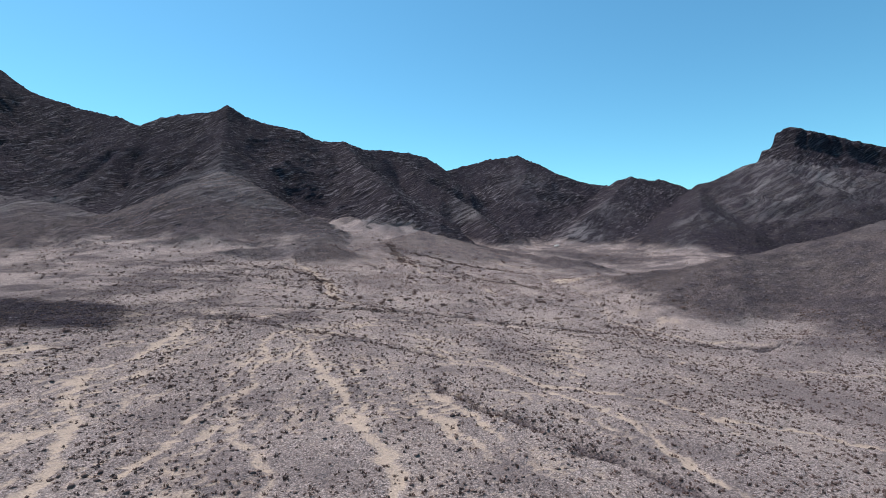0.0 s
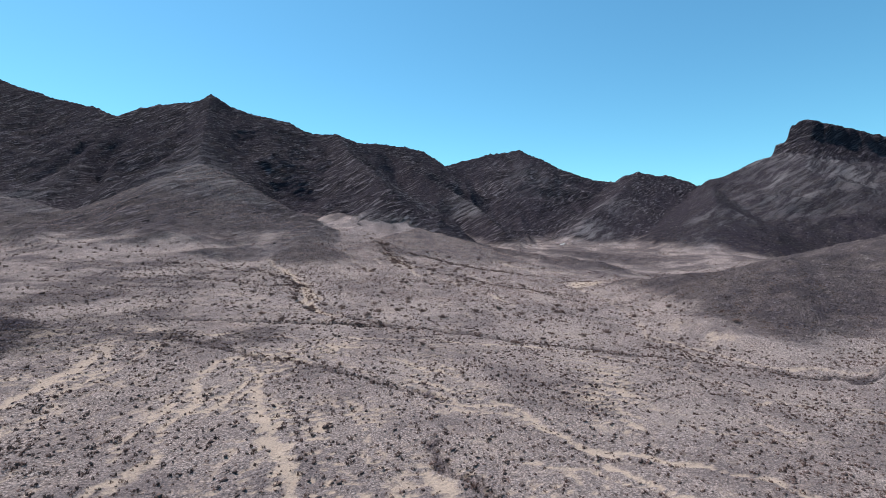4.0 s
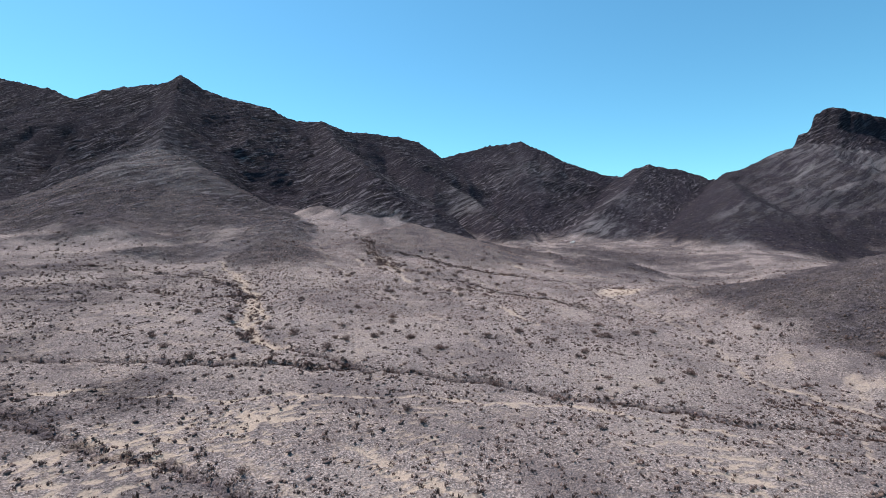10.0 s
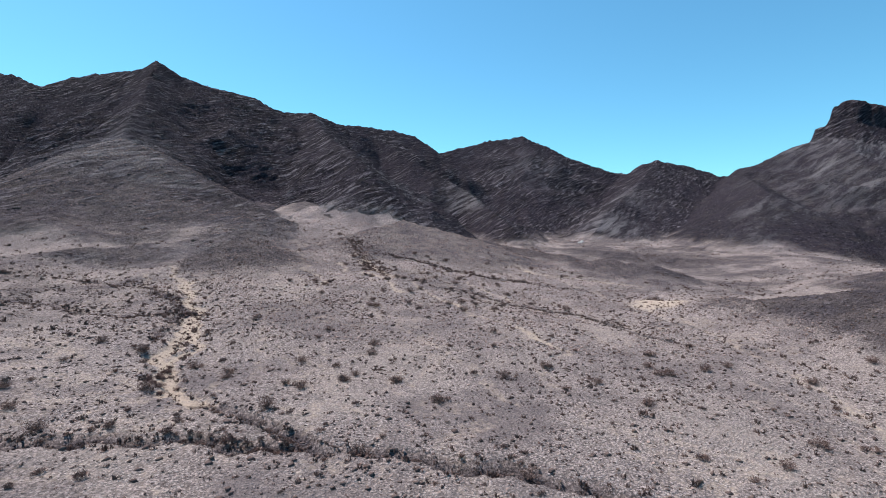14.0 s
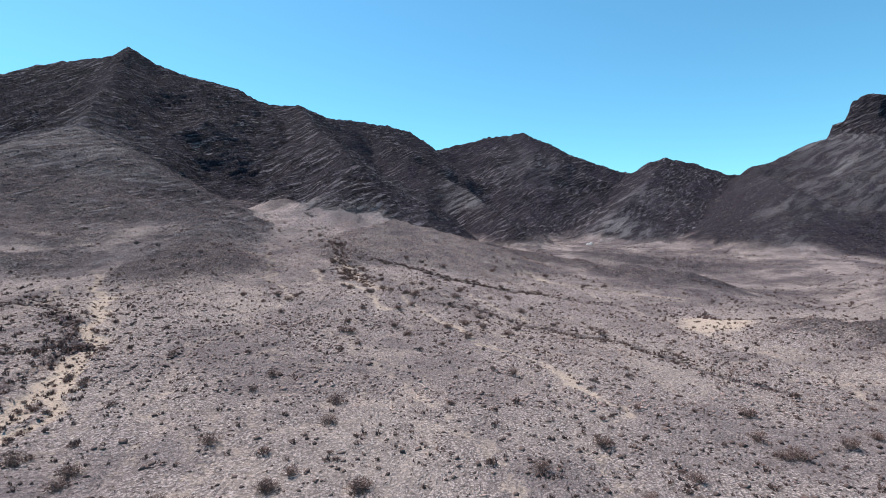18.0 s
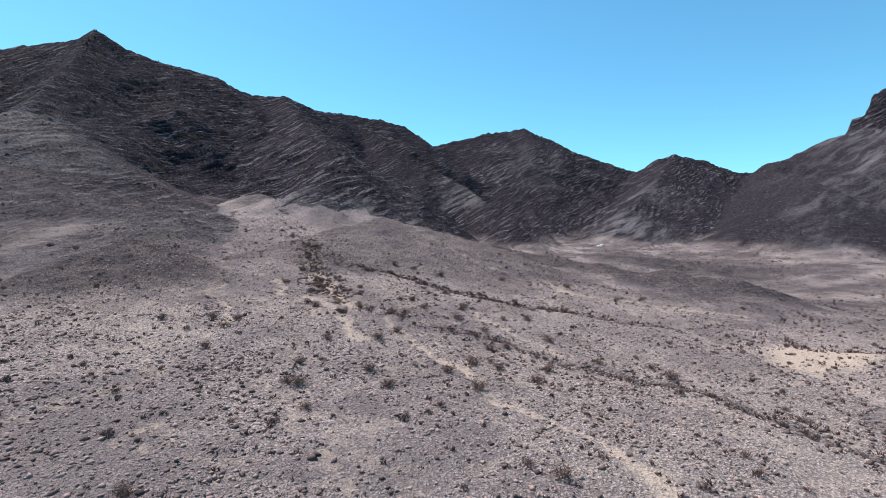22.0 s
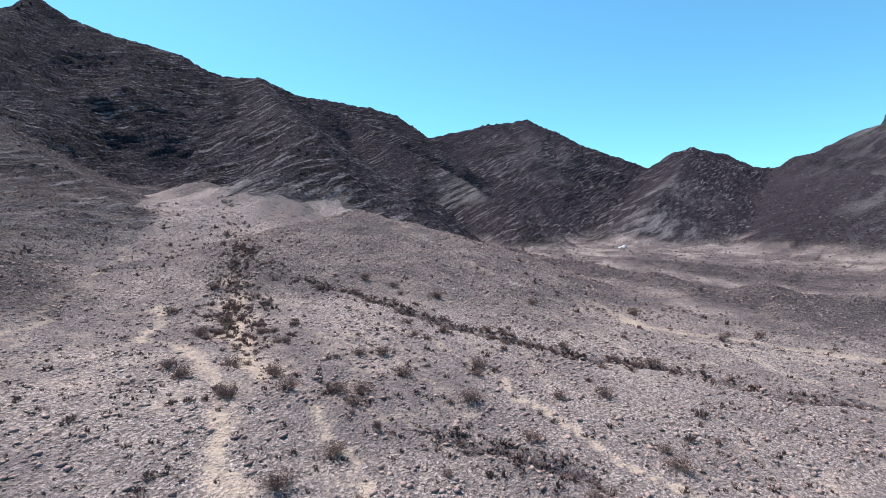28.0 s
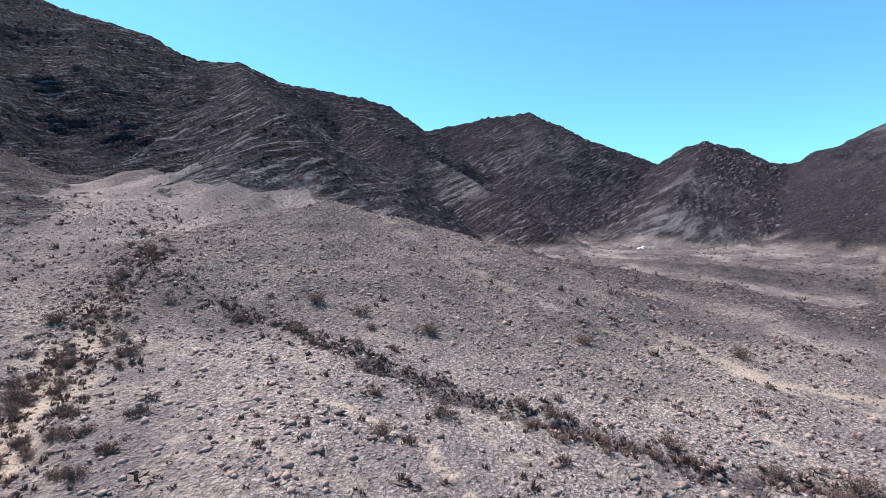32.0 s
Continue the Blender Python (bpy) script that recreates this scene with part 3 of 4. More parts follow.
    tilt.operation = "DOT_PRODUCT"
    tilt.inputs[1].default_value = (-0.58, 0.12, 1.0)
    links.new(pos, tilt.inputs[0])
    warp = maths(nt, "ADD", tilt.outputs["Value"], maths(nt, "MULTIPLY", noise_node(nt, pos, 0.03, 4), 12.0))
    comb = nodes.new("ShaderNodeCombineXYZ")
    links.new(maths(nt, "MULTIPLY", warp, 0.32), comb.inputs[2])
    sep = nodes.new("ShaderNodeSeparateXYZ")
    links.new(pos, sep.inputs[0])
    links.new(maths(nt, "MULTIPLY", sep.outputs[0], 0.05), comb.inputs[0])
    links.new(maths(nt, "MULTIPLY", sep.outputs[1], 0.05), comb.inputs[1])
    beds = noise_node(nt, comb.outputs[0], 1.0, 4, 0.6)
    thin = nodes.new("ShaderNodeCombineXYZ")
    links.new(maths(nt, "MULTIPLY", warp, 0.85), thin.inputs[2])
    links.new(maths(nt, "MULTIPLY", sep.outputs[0], 0.12), thin.inputs[0])
    links.new(maths(nt, "MULTIPLY", sep.outputs[1], 0.12), thin.inputs[1])
    streaks = noise_node(nt, thin.outputs[0], 1.0, 3.5, 0.6)
    crackle = noise_node(nt, pos, 0.85, 4, 0.66)
    outcrop = ramp(nt, noise_node(nt, pos, 0.028, 5, 0.6), 0.44, 0.58)
    some = maths(nt, "MULTIPLY", maths(nt, "ADD", 0.4, maths(nt, "MULTIPLY", outcrop, 0.6)), ramp(nt, attr("beds"), 0.32, 0.6, 0.08, 1.0))
    rocky = mix(nt, ramp(nt, mid, 0.38, 0.62), (0.0300, 0.0250, 0.0312), (0.0500, 0.0420, 0.0530))
    rocky = mix(nt, ramp(nt, outcrop, 0.7, 0.0, 0, 0.5), rocky, (0.0472, 0.0378, 0.0528))
    rocky = mix(nt, maths(nt, "MULTIPLY", ramp(nt, beds, 0.50, 0.64, 0, 0.65), some), rocky, (0.0807, 0.0658, 0.0874))
    rocky = mix(nt, maths(nt, "MULTIPLY", ramp(nt, streaks, 0.55, 0.63, 0, 0.9), some), rocky, (0.255, 0.225, 0.250))
    # dark beds, deepened to near black as painted shade in their recesses
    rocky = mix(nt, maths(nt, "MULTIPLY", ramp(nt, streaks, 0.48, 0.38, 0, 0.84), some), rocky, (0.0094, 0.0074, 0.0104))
    rocky = mix(nt, ramp(nt, crackle, 0.60, 0.66, 0, 0.85), rocky, (0.182, 0.160, 0.178))
    # cracks: shade painted near black where the crackle bump dips
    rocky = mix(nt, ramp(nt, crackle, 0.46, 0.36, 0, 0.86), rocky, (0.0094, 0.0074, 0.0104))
    pale = maths(nt, "MULTIPLY", attr("pale"), ramp(nt, maths(nt, "ADD", beds, maths(nt, "MULTIPLY", fine, 0.6)), 0.74, 0.92, 0.05, 1.0))
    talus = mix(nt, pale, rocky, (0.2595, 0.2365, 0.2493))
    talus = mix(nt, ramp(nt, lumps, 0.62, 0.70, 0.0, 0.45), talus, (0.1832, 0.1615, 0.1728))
    # shade between the talus lumps, likewise in the colour
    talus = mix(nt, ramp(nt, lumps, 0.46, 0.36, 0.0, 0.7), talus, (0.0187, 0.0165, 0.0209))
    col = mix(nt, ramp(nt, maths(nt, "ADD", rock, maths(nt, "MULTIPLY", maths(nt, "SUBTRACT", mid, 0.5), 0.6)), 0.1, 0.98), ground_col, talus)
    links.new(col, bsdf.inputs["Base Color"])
    bsdf.inputs["Roughness"].default_value = 0.92
    bsdf.inputs["Specular IOR Level"].default_value = 0.02
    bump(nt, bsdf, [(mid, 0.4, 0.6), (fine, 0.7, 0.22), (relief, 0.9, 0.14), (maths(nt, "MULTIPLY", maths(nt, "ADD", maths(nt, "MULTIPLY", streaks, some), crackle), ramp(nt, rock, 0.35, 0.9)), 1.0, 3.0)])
    return m


LAND = terrain_material()


# ---- the land as one grid, cut into the ground and the hills that stand on it ----
def spread(stops):
    """Coordinates along an axis, with a spacing that changes from stop to stop."""
    out, (p, s) = [stops[0][0]], stops[0]
    for q, e in stops[1:]:
        v = out[-1]
        while v < q - 1e-6:
            v += s + (e - s) * np.clip((v - p) / (q - p), 0, 1)
            out.append(v)
        p, s = q, e
    return np.array(out)


GX = spread([(-4200, 500), (-900, 40), (-520, 3.2), (-300, 1.7), (-70, 0.75), (70, 0.75), (300, 1.7), (520, 3.2), (900, 40), (4200, 500)])
GY = spread([(-4000, 500), (-300, 40), (-20, 4), (35, 0.7), (60, 0.55), (260, 0.65), (420, 1.3), (640, 2.2), (760, 5), (1200, 50), (4500, 500)])
XX, YY = np.meshgrid(GX, GY)
HH, OWN, ROCK, SAND, LIFT, PALE, BEDS = land(XX, YY)


def land_mesh(name, faces_mask):
    idx = np.arange(XX.size).reshape(XX.shape)
    quads = np.stack([idx[:-1, :-1], idx[:-1, 1:], idx[1:, 1:], idx[1:, :-1]], -1)[faces_mask]
    used, inv = np.unique(quads.ravel(), return_inverse=True)
    me = bpy.data.meshes.new(name)
    me.vertices.add(len(used))
    co = np.stack([XX.ravel()[used], YY.ravel()[used], HH.ravel()[used]], 1).astype(np.float32)
    me.vertices.foreach_set("co", co.ravel())
    me.loops.add(inv.size)
    me.loops.foreach_set("vertex_index", inv.astype(np.int32).ravel())
    me.polygons.add(len(quads))
    me.polygons.foreach_set("loop_start", np.arange(0, inv.size, 4, dtype=np.int32))
    me.polygons.foreach_set("use_smooth", np.ones(len(quads), bool))
    for key, src in (("rock", ROCK), ("sand", SAND), ("pale", PALE), ("beds", BEDS)):
        me.attributes.new(key, "FLOAT", "POINT").data.foreach_set("value", src.ravel()[used].astype(np.float32))
    me.update(calc_edges=True)
    me.materials.append(LAND)
    return me


FACE_OWN = OWN[:-1, :-1]
LAND_NAMES = {
    0: ("ground", "gravel desert fan with pale sandy washes and dark gullies", "ground", "structure"),
    1: ("mountain", "dark rocky mountain range with tilted beds and steep spurs", "mountain", ""),
    2: ("mountain", "dark rounded rocky peak behind the valley", "mountain", ""),
    3: ("mountain", "distant dark ridge beyond the saddle", "mountain", ""),
    4: ("mountain", "dark cone-shaped rocky hill with layered ledges", "mountain", ""),
    5: ("table_mountain", "grey table mountain with scree slopes below a dark cliff", "mountain", ""),
    6: ("hill", "smooth dark grey gravel hill beside the wash", "hill", ""),
    7: ("hill", "grey spur hill with pale layered outcrops on its crest", "hill", ""),
    8: ("hill", "grey foothill with pale outcrops at the range's foot", "hill", ""),
    9: ("mound", "low smooth dome of dark gravel with a pale rock line", "hill", ""),
    10: ("mound", "long low dark gravel ridge on the valley floor", "hill", ""),
    12: ("scree_slope", "pale grey scree apron below the dark ridge", "scree", ""),
    13: ("mound", "low dark stony mound beside the pale sand patch", "hill", ""),
    14: ("mound", "low grey gravel rise on the far valley floor", "hill", ""),
    11: ("mound", "low rounded brown knoll at the foot of the spur", "hill", ""),
}
THINGS = {}
for k, (name, label, cat, kind) in LAND_NAMES.items():
    mask = FACE_OWN == k
    if mask.any():
        THINGS[k] = tagged(new(name, land_mesh(name, mask)), label, cat, kind=kind)
cap = new("cliff", land_mesh("cliff", FACE_OWN == len(GROUPS)))
cap.parent = THINGS[5]

# ---- loose stones and plants ----
def stone_material(name, tone):
    m, nt, nodes, links, bsdf = material(name)
    geo = nodes.new("ShaderNodeNewGeometry")
    pos = geo.outputs["Position"]
    rnd = geo.outputs["Random Per Island"]
    col = mix(nt, ramp(nt, rnd, 0.0, 0.45), (0.12, 0.102, 0.10), (0.24, 0.205, 0.20))
    col = mix(nt, ramp(nt, rnd, 0.6, 1.0), col, (0.270, 0.229, 0.206))
    col = mix(nt, ramp(nt, noise_node(nt, pos, 6.0, 4), 0.45, 0.7, 0, 0.5), col, (0.098, 0.083, 0.079))
    col = mix(nt, 1.0, col, (tone * 1.2, tone, tone * 0.95), "MULTIPLY")
    links.new(col, bsdf.inputs["Base Color"])
    bsdf.inputs["Roughness"].default_value = 0.9
    bsdf.inputs["Specular IOR Level"].default_value = 0.03
    bump(nt, bsdf, [(noise_node(nt, pos, 14.0, 4), 0.5, 0.03)])
    return m


def crag_material():
    m, nt, nodes, links, bsdf = material("crag_rock")
    geo = nodes.new("ShaderNodeNewGeometry")
    pos, rnd = geo.outputs["Position"], geo.outputs["Random Per Island"]
    col = mix(nt, ramp(nt, rnd, 0.0, 0.7), (0.026, 0.023, 0.024), (0.068, 0.060, 0.060))
    col = mix(nt, ramp(nt, rnd, 0.72, 1.0), col, (0.203, 0.184, 0.176))
    col = mix(nt, ramp(nt, noise_node(nt, pos, 1.6, 4), 0.45, 0.7, 0, 0.5), col, (0.038, 0.034, 0.034))
    links.new(col, bsdf.inputs["Base Color"])
    bsdf.inputs["Roughness"].default_value = 0.9
    bsdf.inputs["Specular IOR Level"].default_value = 0.03
    bump(nt, bsdf, [(noise_node(nt, pos, 3.0, 4), 0.6, 0.15)])
    return m


def plant_material(name, a, b):
    m, nt, nodes, links, bsdf = material(name)
    geo = nodes.new("ShaderNodeNewGeometry")
    obj = nodes.new("ShaderNodeObjectInfo")
    col = mix(nt, geo.outputs["Random Per Island"], a, b)
    col = mix(nt, ramp(nt, obj.outputs["Random"], 0, 1, 0, 0.3), col, (0.17, 0.118, 0.10))
    links.new(col, bsdf.inputs["Base Color"])
    bsdf.inputs["Roughness"].default_value = 0.85
    bsdf.inputs["Specular IOR Level"].default_value = 0.03
    return m


STONE, CRAG = stone_material("desert_stone", 1.0), crag_material()
DARK_STONE = stone_material("varnished_stone", 0.42)
TWIG = plant_material("dry_twigs", (0.20, 0.152, 0.142), (0.34, 0.27, 0.25))
LEAF = plant_material("dusty_twiglets", (0.098, 0.058, 0.052), (0.225, 0.148, 0.130))
SCRUB = plant_material("dark_scrub", (0.070, 0.040, 0.036), (0.160, 0.103, 0.090))
RUST = plant_material("rusty_brush", (0.085, 0.050, 0.045), (0.215, 0.135, 0.118))


def raw_mesh(name, verts, quads, mat, flat=True):
    """A mesh from arrays of corners and of faces with one number of corners each."""
    n = quads.shape[1]
    me = bpy.data.meshes.new(name)
    me.vertices.add(len(verts))
    me.vertices.foreach_set("co", np.asarray(verts, np.float32).ravel())
    me.loops.add(quads.size)
    me.loops.foreach_set("vertex_index", quads.astype(np.int32).ravel())
    me.polygons.add(len(quads))
    me.polygons.foreach_set("loop_start", np.arange(0, quads.size, n, dtype=np.int32))
    me.update(calc_edges=True)
    me.materials.append(mat)
    return me


BOX_V = np.array([(i, j, k) for k in (-1, 1) for j in (-1, 1) for i in (-1, 1)], float)
BOX_F = np.array([(0, 2, 3, 1), (4, 5, 7, 6), (0, 1, 5, 4), (2, 6, 7, 3), (0, 4, 6, 2), (1, 3, 7, 5)])
OCT_V = np.array([(1, 0, 0), (-1, 0, 0), (0, 1, 0), (0, -1, 0), (0, 0, 1), (0, 0, -1)], float)
OCT_F = np.array([(0, 2, 4), (2, 1, 4), (1, 3, 4), (3, 0, 4), (2, 0, 5), (1, 2, 5), (3, 1, 5), (0, 3, 5)])


def scatter(rng, x, y, z, size, tv, tf, jitter=0.3, flat=(0.45, 0.9), lean=0.0, turn=6.283):
    n = len(x)
    v = tv[None] * (1 + jitter * (rng.rand(n, len(tv), 3) * 2 - 1))
    v = v * (size[:, None] * (0.6 + 0.8 * rng.rand(n, 3)) * np.array([1, 1, 1]))[:, None, :]
    v[:, :, 2] *= rng.uniform(flat[0], flat[1], n)[:, None]
    a, b = (rng.rand(n) - 0.5) * turn, (rng.rand(n) - 0.5) * 0.7 + lean
    cb, sb = np.cos(b)[:, None], np.sin(b)[:, None]
    vx, vz = v[:, :, 0] * cb - v[:, :, 2] * sb, v[:, :, 0] * sb + v[:, :, 2] * cb
    ca, sa = np.cos(a)[:, None], np.sin(a)[:, None]
    out = np.stack([vx * ca - v[:, :, 1] * sa + x[:, None], vx * sa + v[:, :, 1] * ca + y[:, None], vz + z[:, None]], 2)
    faces = tf[None] + (np.arange(n) * len(tv))[:, None, None]
    return out.reshape(-1, 3), faces.reshape(-1, tf.shape[1])


rng = np.random.RandomState(11)


def sow(n, x0, x1, y0, y1, keep):
    x, y = rng.uniform(x0, x1, n), rng.uniform(y0, y1, n)
    h, own, rock, sand, lift = land(x, y)[:5]
    m = rng.rand(n) < keep(x, y, rock, sand, lift)
    return x[m], y[m], h[m]


# cobbles over the fan, thicker where the camera flies lower
x, y, z = sow(70000, -58, 66, 165, 292, lambda x, y, r, s, l: (1 - 0.85 * np.clip(s * 1.6, 0, 1)) * (0.55 + 0.6 * fbm(x, y, 9, 3, 91)) * (1 - 0.5 * smooth(20, 58, np.abs(x))))
size = 0.06 + 0.17 * rng.rand(len(x)) ** 2.8
v, f = scatter(rng, x, y, z + 0.02, size, OCT_V * 1.2, OCT_F, 0.4)
tagged(new("gravel", raw_mesh("gravel", v, f, STONE)), "grey and tan angular cobbles strewn over the desert fan", "stones", kind="stuff")
x, y, z = sow(45000, -95, 95, 36, 200, lambda x, y, r, s, l: (1 - 0.8 * np.clip(s * 1.6, 0, 1)) * (0.5 + 0.7 * fbm(x, y, 11, 3, 93)))
size = 0.08 + 0.20 * rng.rand(len(x)) ** 2.2
v, f = scatter(rng, x, y, z + 0.02, size, OCT_V * 1.15, OCT_F, 0.35)
tagged(new("gravel", raw_mesh("gravel", v, f, DARK_STONE)), "dark weathered stones scattered on the lower fan", "stones", kind="stuff")
# broken blocks on the hills
x, y, z = sow(40000, -420, 460, 230, 620, lambda x, y, r, s, l: smooth(2, 14, l) * smooth(0.3, 0.9, r) * (0.35 + 0.8 * fbm(x, y, 25, 3, 95)))
size = 0.16 + 0.38 * rng.rand(len(x)) ** 2.5
v, f = scatter(rng, x, y, z - 0.1, size, BOX_V * 0.8, BOX_F, 0.35, (0.35, 0.8))
tagged(new("rubble", raw_mesh("rubble", v, f, CRAG)), "dark broken blocks lying on the mountain slopes", "rocks", kind="stuff")


# ledges of the tilted beds that stand out of the slopes
def ledges(n, x0, x1, y0, y1, owners, biggest):
    x, y = rng.uniform(x0, x1, n), rng.uniform(y0, y1, n)
    h, own, rock, sand, lift = land(x, y)[:5]
    phase = (h - 0.58 * x + 0.12 * y + 6 * fbm(x, y, 70, 2, 41)) / 5.5
    m = np.isin(own, owners) & (lift > 6) & (np.abs(phase - np.round(phase)) < 0.16) & (fbm(x, y, 32, 3, 123) > -0.12)
    return x[m], y[m], h[m], 0.07 + biggest * rng.rand(m.sum()) ** 2.5


SLAB_V = BOX_V * np.array([2.3, 0.8, 0.5])
x, y, z, size = ledges(26000, -185, -60, 245, 335, (7,), 0.17)
v, f = scatter(rng, x, y, z - 0.3 * size, size, SLAB_V, BOX_F, 0.3, (0.7, 1.1), 0.4, 1.2)
tagged(new("outcrop", raw_mesh("outcrop", v, f, STONE)), "pale grey broken ledges along the spur hill's beds", "rocks", kind="stuff")
x, y, z, size = ledges(40000, -330, 60, 300, 560, (1,), 0.26)
v, f = scatter(rng, x, y, z - 0.3 * size, size, SLAB_V, BOX_F, 0.3, (0.7, 1.1), 0.5, 1.2)
tagged(new("outcrop", raw_mesh("outcrop", v, f, CRAG)), "dark layered rock ledges on the mountain range", "rocks", kind="stuff")


# ---- desert shrubs ----
def shrub_parts(seed, rust=False):
    """Stems that spray up from one root, and small leaves along their ends: two meshes one metre across."""
    r = np.random.RandomState(seed)
    sv, sf, lv, lf = [], [], [], []
    for i in range(42):
        az, out = r.rand() * 6.283, 0.12 + 0.42 * r.rand() ** 0.7
        tip_z = 0.55 * math.sqrt(max(0.05, 1 - (out / 0.56) ** 2)) * r.uniform(0.7, 1.1)
        p0 = np.array([0.06 * math.cos(az), 0.06 * math.sin(az), -0.05])
        p2 = np.array([out * math.cos(az + 0.3 * r.randn()), out * math.sin(az + 0.3 * r.randn()), tip_z])
        p1 = 0.5 * (p0 + p2) + np.array([0.05 * r.randn(), 0.05 * r.randn(), 0.06])
        k = len(sv)
        w = 0.007
        for p, ww in ((p0, w * 1.5), (p1, w)):
            for q in range(3):
                sv.append(p + ww * np.array([math.cos(q * 2.094), math.sin(q * 2.094), 0]))
        sv.append(p2)
        for q in range(3):
            n = (q + 1) % 3
            sf += [(k + q, k + n, k + 3 + n), (k + q, k + 3 + n, k + 3 + q), (k + 3 + q, k + 3 + n, k + 6)]
        for j in range(24):
            t = r.uniform(0.25, 1.05)
            c = p0 * (1 - t) ** 2 + 2 * p1 * t * (1 - t) + p2 * t * t + 0.05 * r.randn(3)
            a = 0.6 * r.randn(3) + 1.2 * c / (np.linalg.norm(c) + 0.05) + np.array([0, 0, 0.4])
            b = np.cross(a, r.randn(3))
            a, b = 0.055 * a / np.linalg.norm(a), 0.017 * b / np.linalg.norm(b)
            k = len(lv)
            lv += [c - b, c + b, c + a]
            lf.append((k, k + 1, k + 2))
    return (raw_mesh("stem_spray", np.array(sv), np.array(sf), RUST if rust else TWIG), raw_mesh("twig_crown", np.array(lv), np.array(lf), RUST if rust else LEAF))


def shrub(seed, label, rust=False):
    root = new("desert_shrub")
    stems, leaves = shrub_parts(seed, rust)
    for name, me in (("stem_spray", stems), ("twig_crown", leaves)):
        ob = new(name, me)
        ob.parent = root
    return tagged(root, label, "shrub", "shrubs on the desert fan")


PLACED = [(-84.3, 99.7), (-73.4, 102.7), (-74.0, 97.7), (-75.8, 86.7), (67, 139), (-57.3, 80.7)]
PLACED += [(-34.9, 133.4), (-40.5, 137.5), (-44.9, 142.1), (-31.1, 143.4), (-11.2, 149.1), (-5.0, 150.0), (-0.1, 145), (23.8, 146.0), (14.4, 125.6), (7.4, 131.2), (60.2, 158.0), (49.9, 155.6), (-38.5, 155.5), (-45.3, 158.1), (-24.8, 148.8), (-17.4, 140.2), (-6.9, 133.0), (-17.4, 147.2), (30.4, 132.9), (36.9, 137.3)]
PLACED += [(-11.2, 149.2), (-5, 149.8), (-0.1, 144.5), (-10.2, 151.3), (-9.3, 159.8), (-9.4, 164.6), (-17.4, 170.3), (-17.7, 155.4), (-29.8, 151.4), (-25.1, 150.4), (-38.2, 155.4), (8.5, 153.4), (20.3, 152.9), (14.8, 158), (24.3, 147), (30, 156.8), (31.4, 156.9), (37.3, 158.8), (32.5, 165.7), (30, 160.3), (41.6, 160.8), (-15.5, 146.3), (9.5, 174.2), (8.3, 196.1)]
PLACED += [(-3.5, 189.4), (5.4, 190), (-11.9, 188.3), (-13.2, 194), (-5.8, 193.3), (5.5, 197.3), (-5.9, 204.1), (-3.8, 207.3), (10.5, 204.8), (14.1, 196.7), (11.8, 192.9), (21, 200.2), (27.1, 199.4), (2.5, 193.8), (-11.9, 201.9), (-25.6, 204.8), (-28.5, 208.5), (-25.3, 208.8), (-33.9, 205.9), (8.3, 210.5), (17, 208.6), (-11.6, 212.6), (-3.4, 213), (-24.6, 197.3), (27.7, 195.8)]
PLACED += [(-25.9, 233.4), (-19.4, 231.4), (-19.7, 226.6), (-18.1, 217.4), (-16.3, 216.0), (-12.0, 213.0), (-8.0, 213.8), (-10.0, 217.3), (-4.7, 214.7), (-3.1, 214.8), (-0.2, 217.8), (-2.2, 221.8), (-4.0, 221.1), (0.4, 228.7), (3.5, 231.9), (6.1, 222.2), (5.8, 220.0), (4.7, 215.0), (16.0, 230.7), (12.1, 217.7), (16.1, 218.7), (22.1, 226.7), (24.2, 227.8)]
PLACED += [(2.9, 243.8), (-2.7, 246.2), (-6.6, 247.5), (15.7, 244.7), (43.5, 239.8), (37.6, 237.8), (29.8, 245.5), (-16.9, 237.7), (-18.9, 247.2), (-43.7, 250.8), (-35.0, 272.7), (-13.8, 218.8), (-12.3, 244.4), (-7.1, 242.1), (-33.7, 267.5), (-26.4, 253.1), (-24.9, 242.4)]


def along_washes(n, spread_by, y0, y1, deep=0.45, pool=None):
    out = []
    pool = pool or [w for w in WASHES if w[1] >= deep]
    while len(out) < n:
        half, depth, s, pts = pool[rng.randint(len(pool))]
        k = rng.randint(len(pts) - 1)
        t = rng.rand()
        px = pts[k][0] * (1 - t) + pts[k + 1][0] * t + rng.randn() * spread_by
        py = pts[k][1] * (1 - t) + pts[k + 1][1] * t + rng.randn() * spread_by
        if y0 < py < y1 and abs(px) < 120:
            out.append((px, py))
    return out


def ground_at(x, y):
    return land(np.asarray(x, float), np.asarray(y, float))[0]


variety = [shrub(100 + i, lab, i >= 5) for i, lab in enumerate([
    "dusty dark-leaved creosote shrub on stony ground", "sparse grey-brown creosote shrub among cobbles", "dense dark twiggy shrub on the gravel fan",
    "half-bare grey shrub with upright twigs", "broad low dusty shrub on gravel", "dry rust-brown brush beside a gully", "low reddish dry brush in a wash"])]
BRANCH = [(1.5, 0, 0, [(-29, 264, 0), (-26.4, 253.5, 0), (-23, 244, 0), (-19.8, 238.5, 0), (-20.5, 234, 0), (-15.4, 227.5, 0), (-13, 223, 0)])]
BRUSHY = [w for w in WASHES if w[3][0] == (-75, 345, 0) or w[3][0] == (-28, 262, 0)]
LEFT = [w for w in WASHES if w[3][0] in ((-56, 202.6, 0), (-95, 196, 0), (-75, 178, 0), (-43, 180, 0), (-171, 284, 0), (-24.6, 141.3, 0), (-60, 129, 0))]
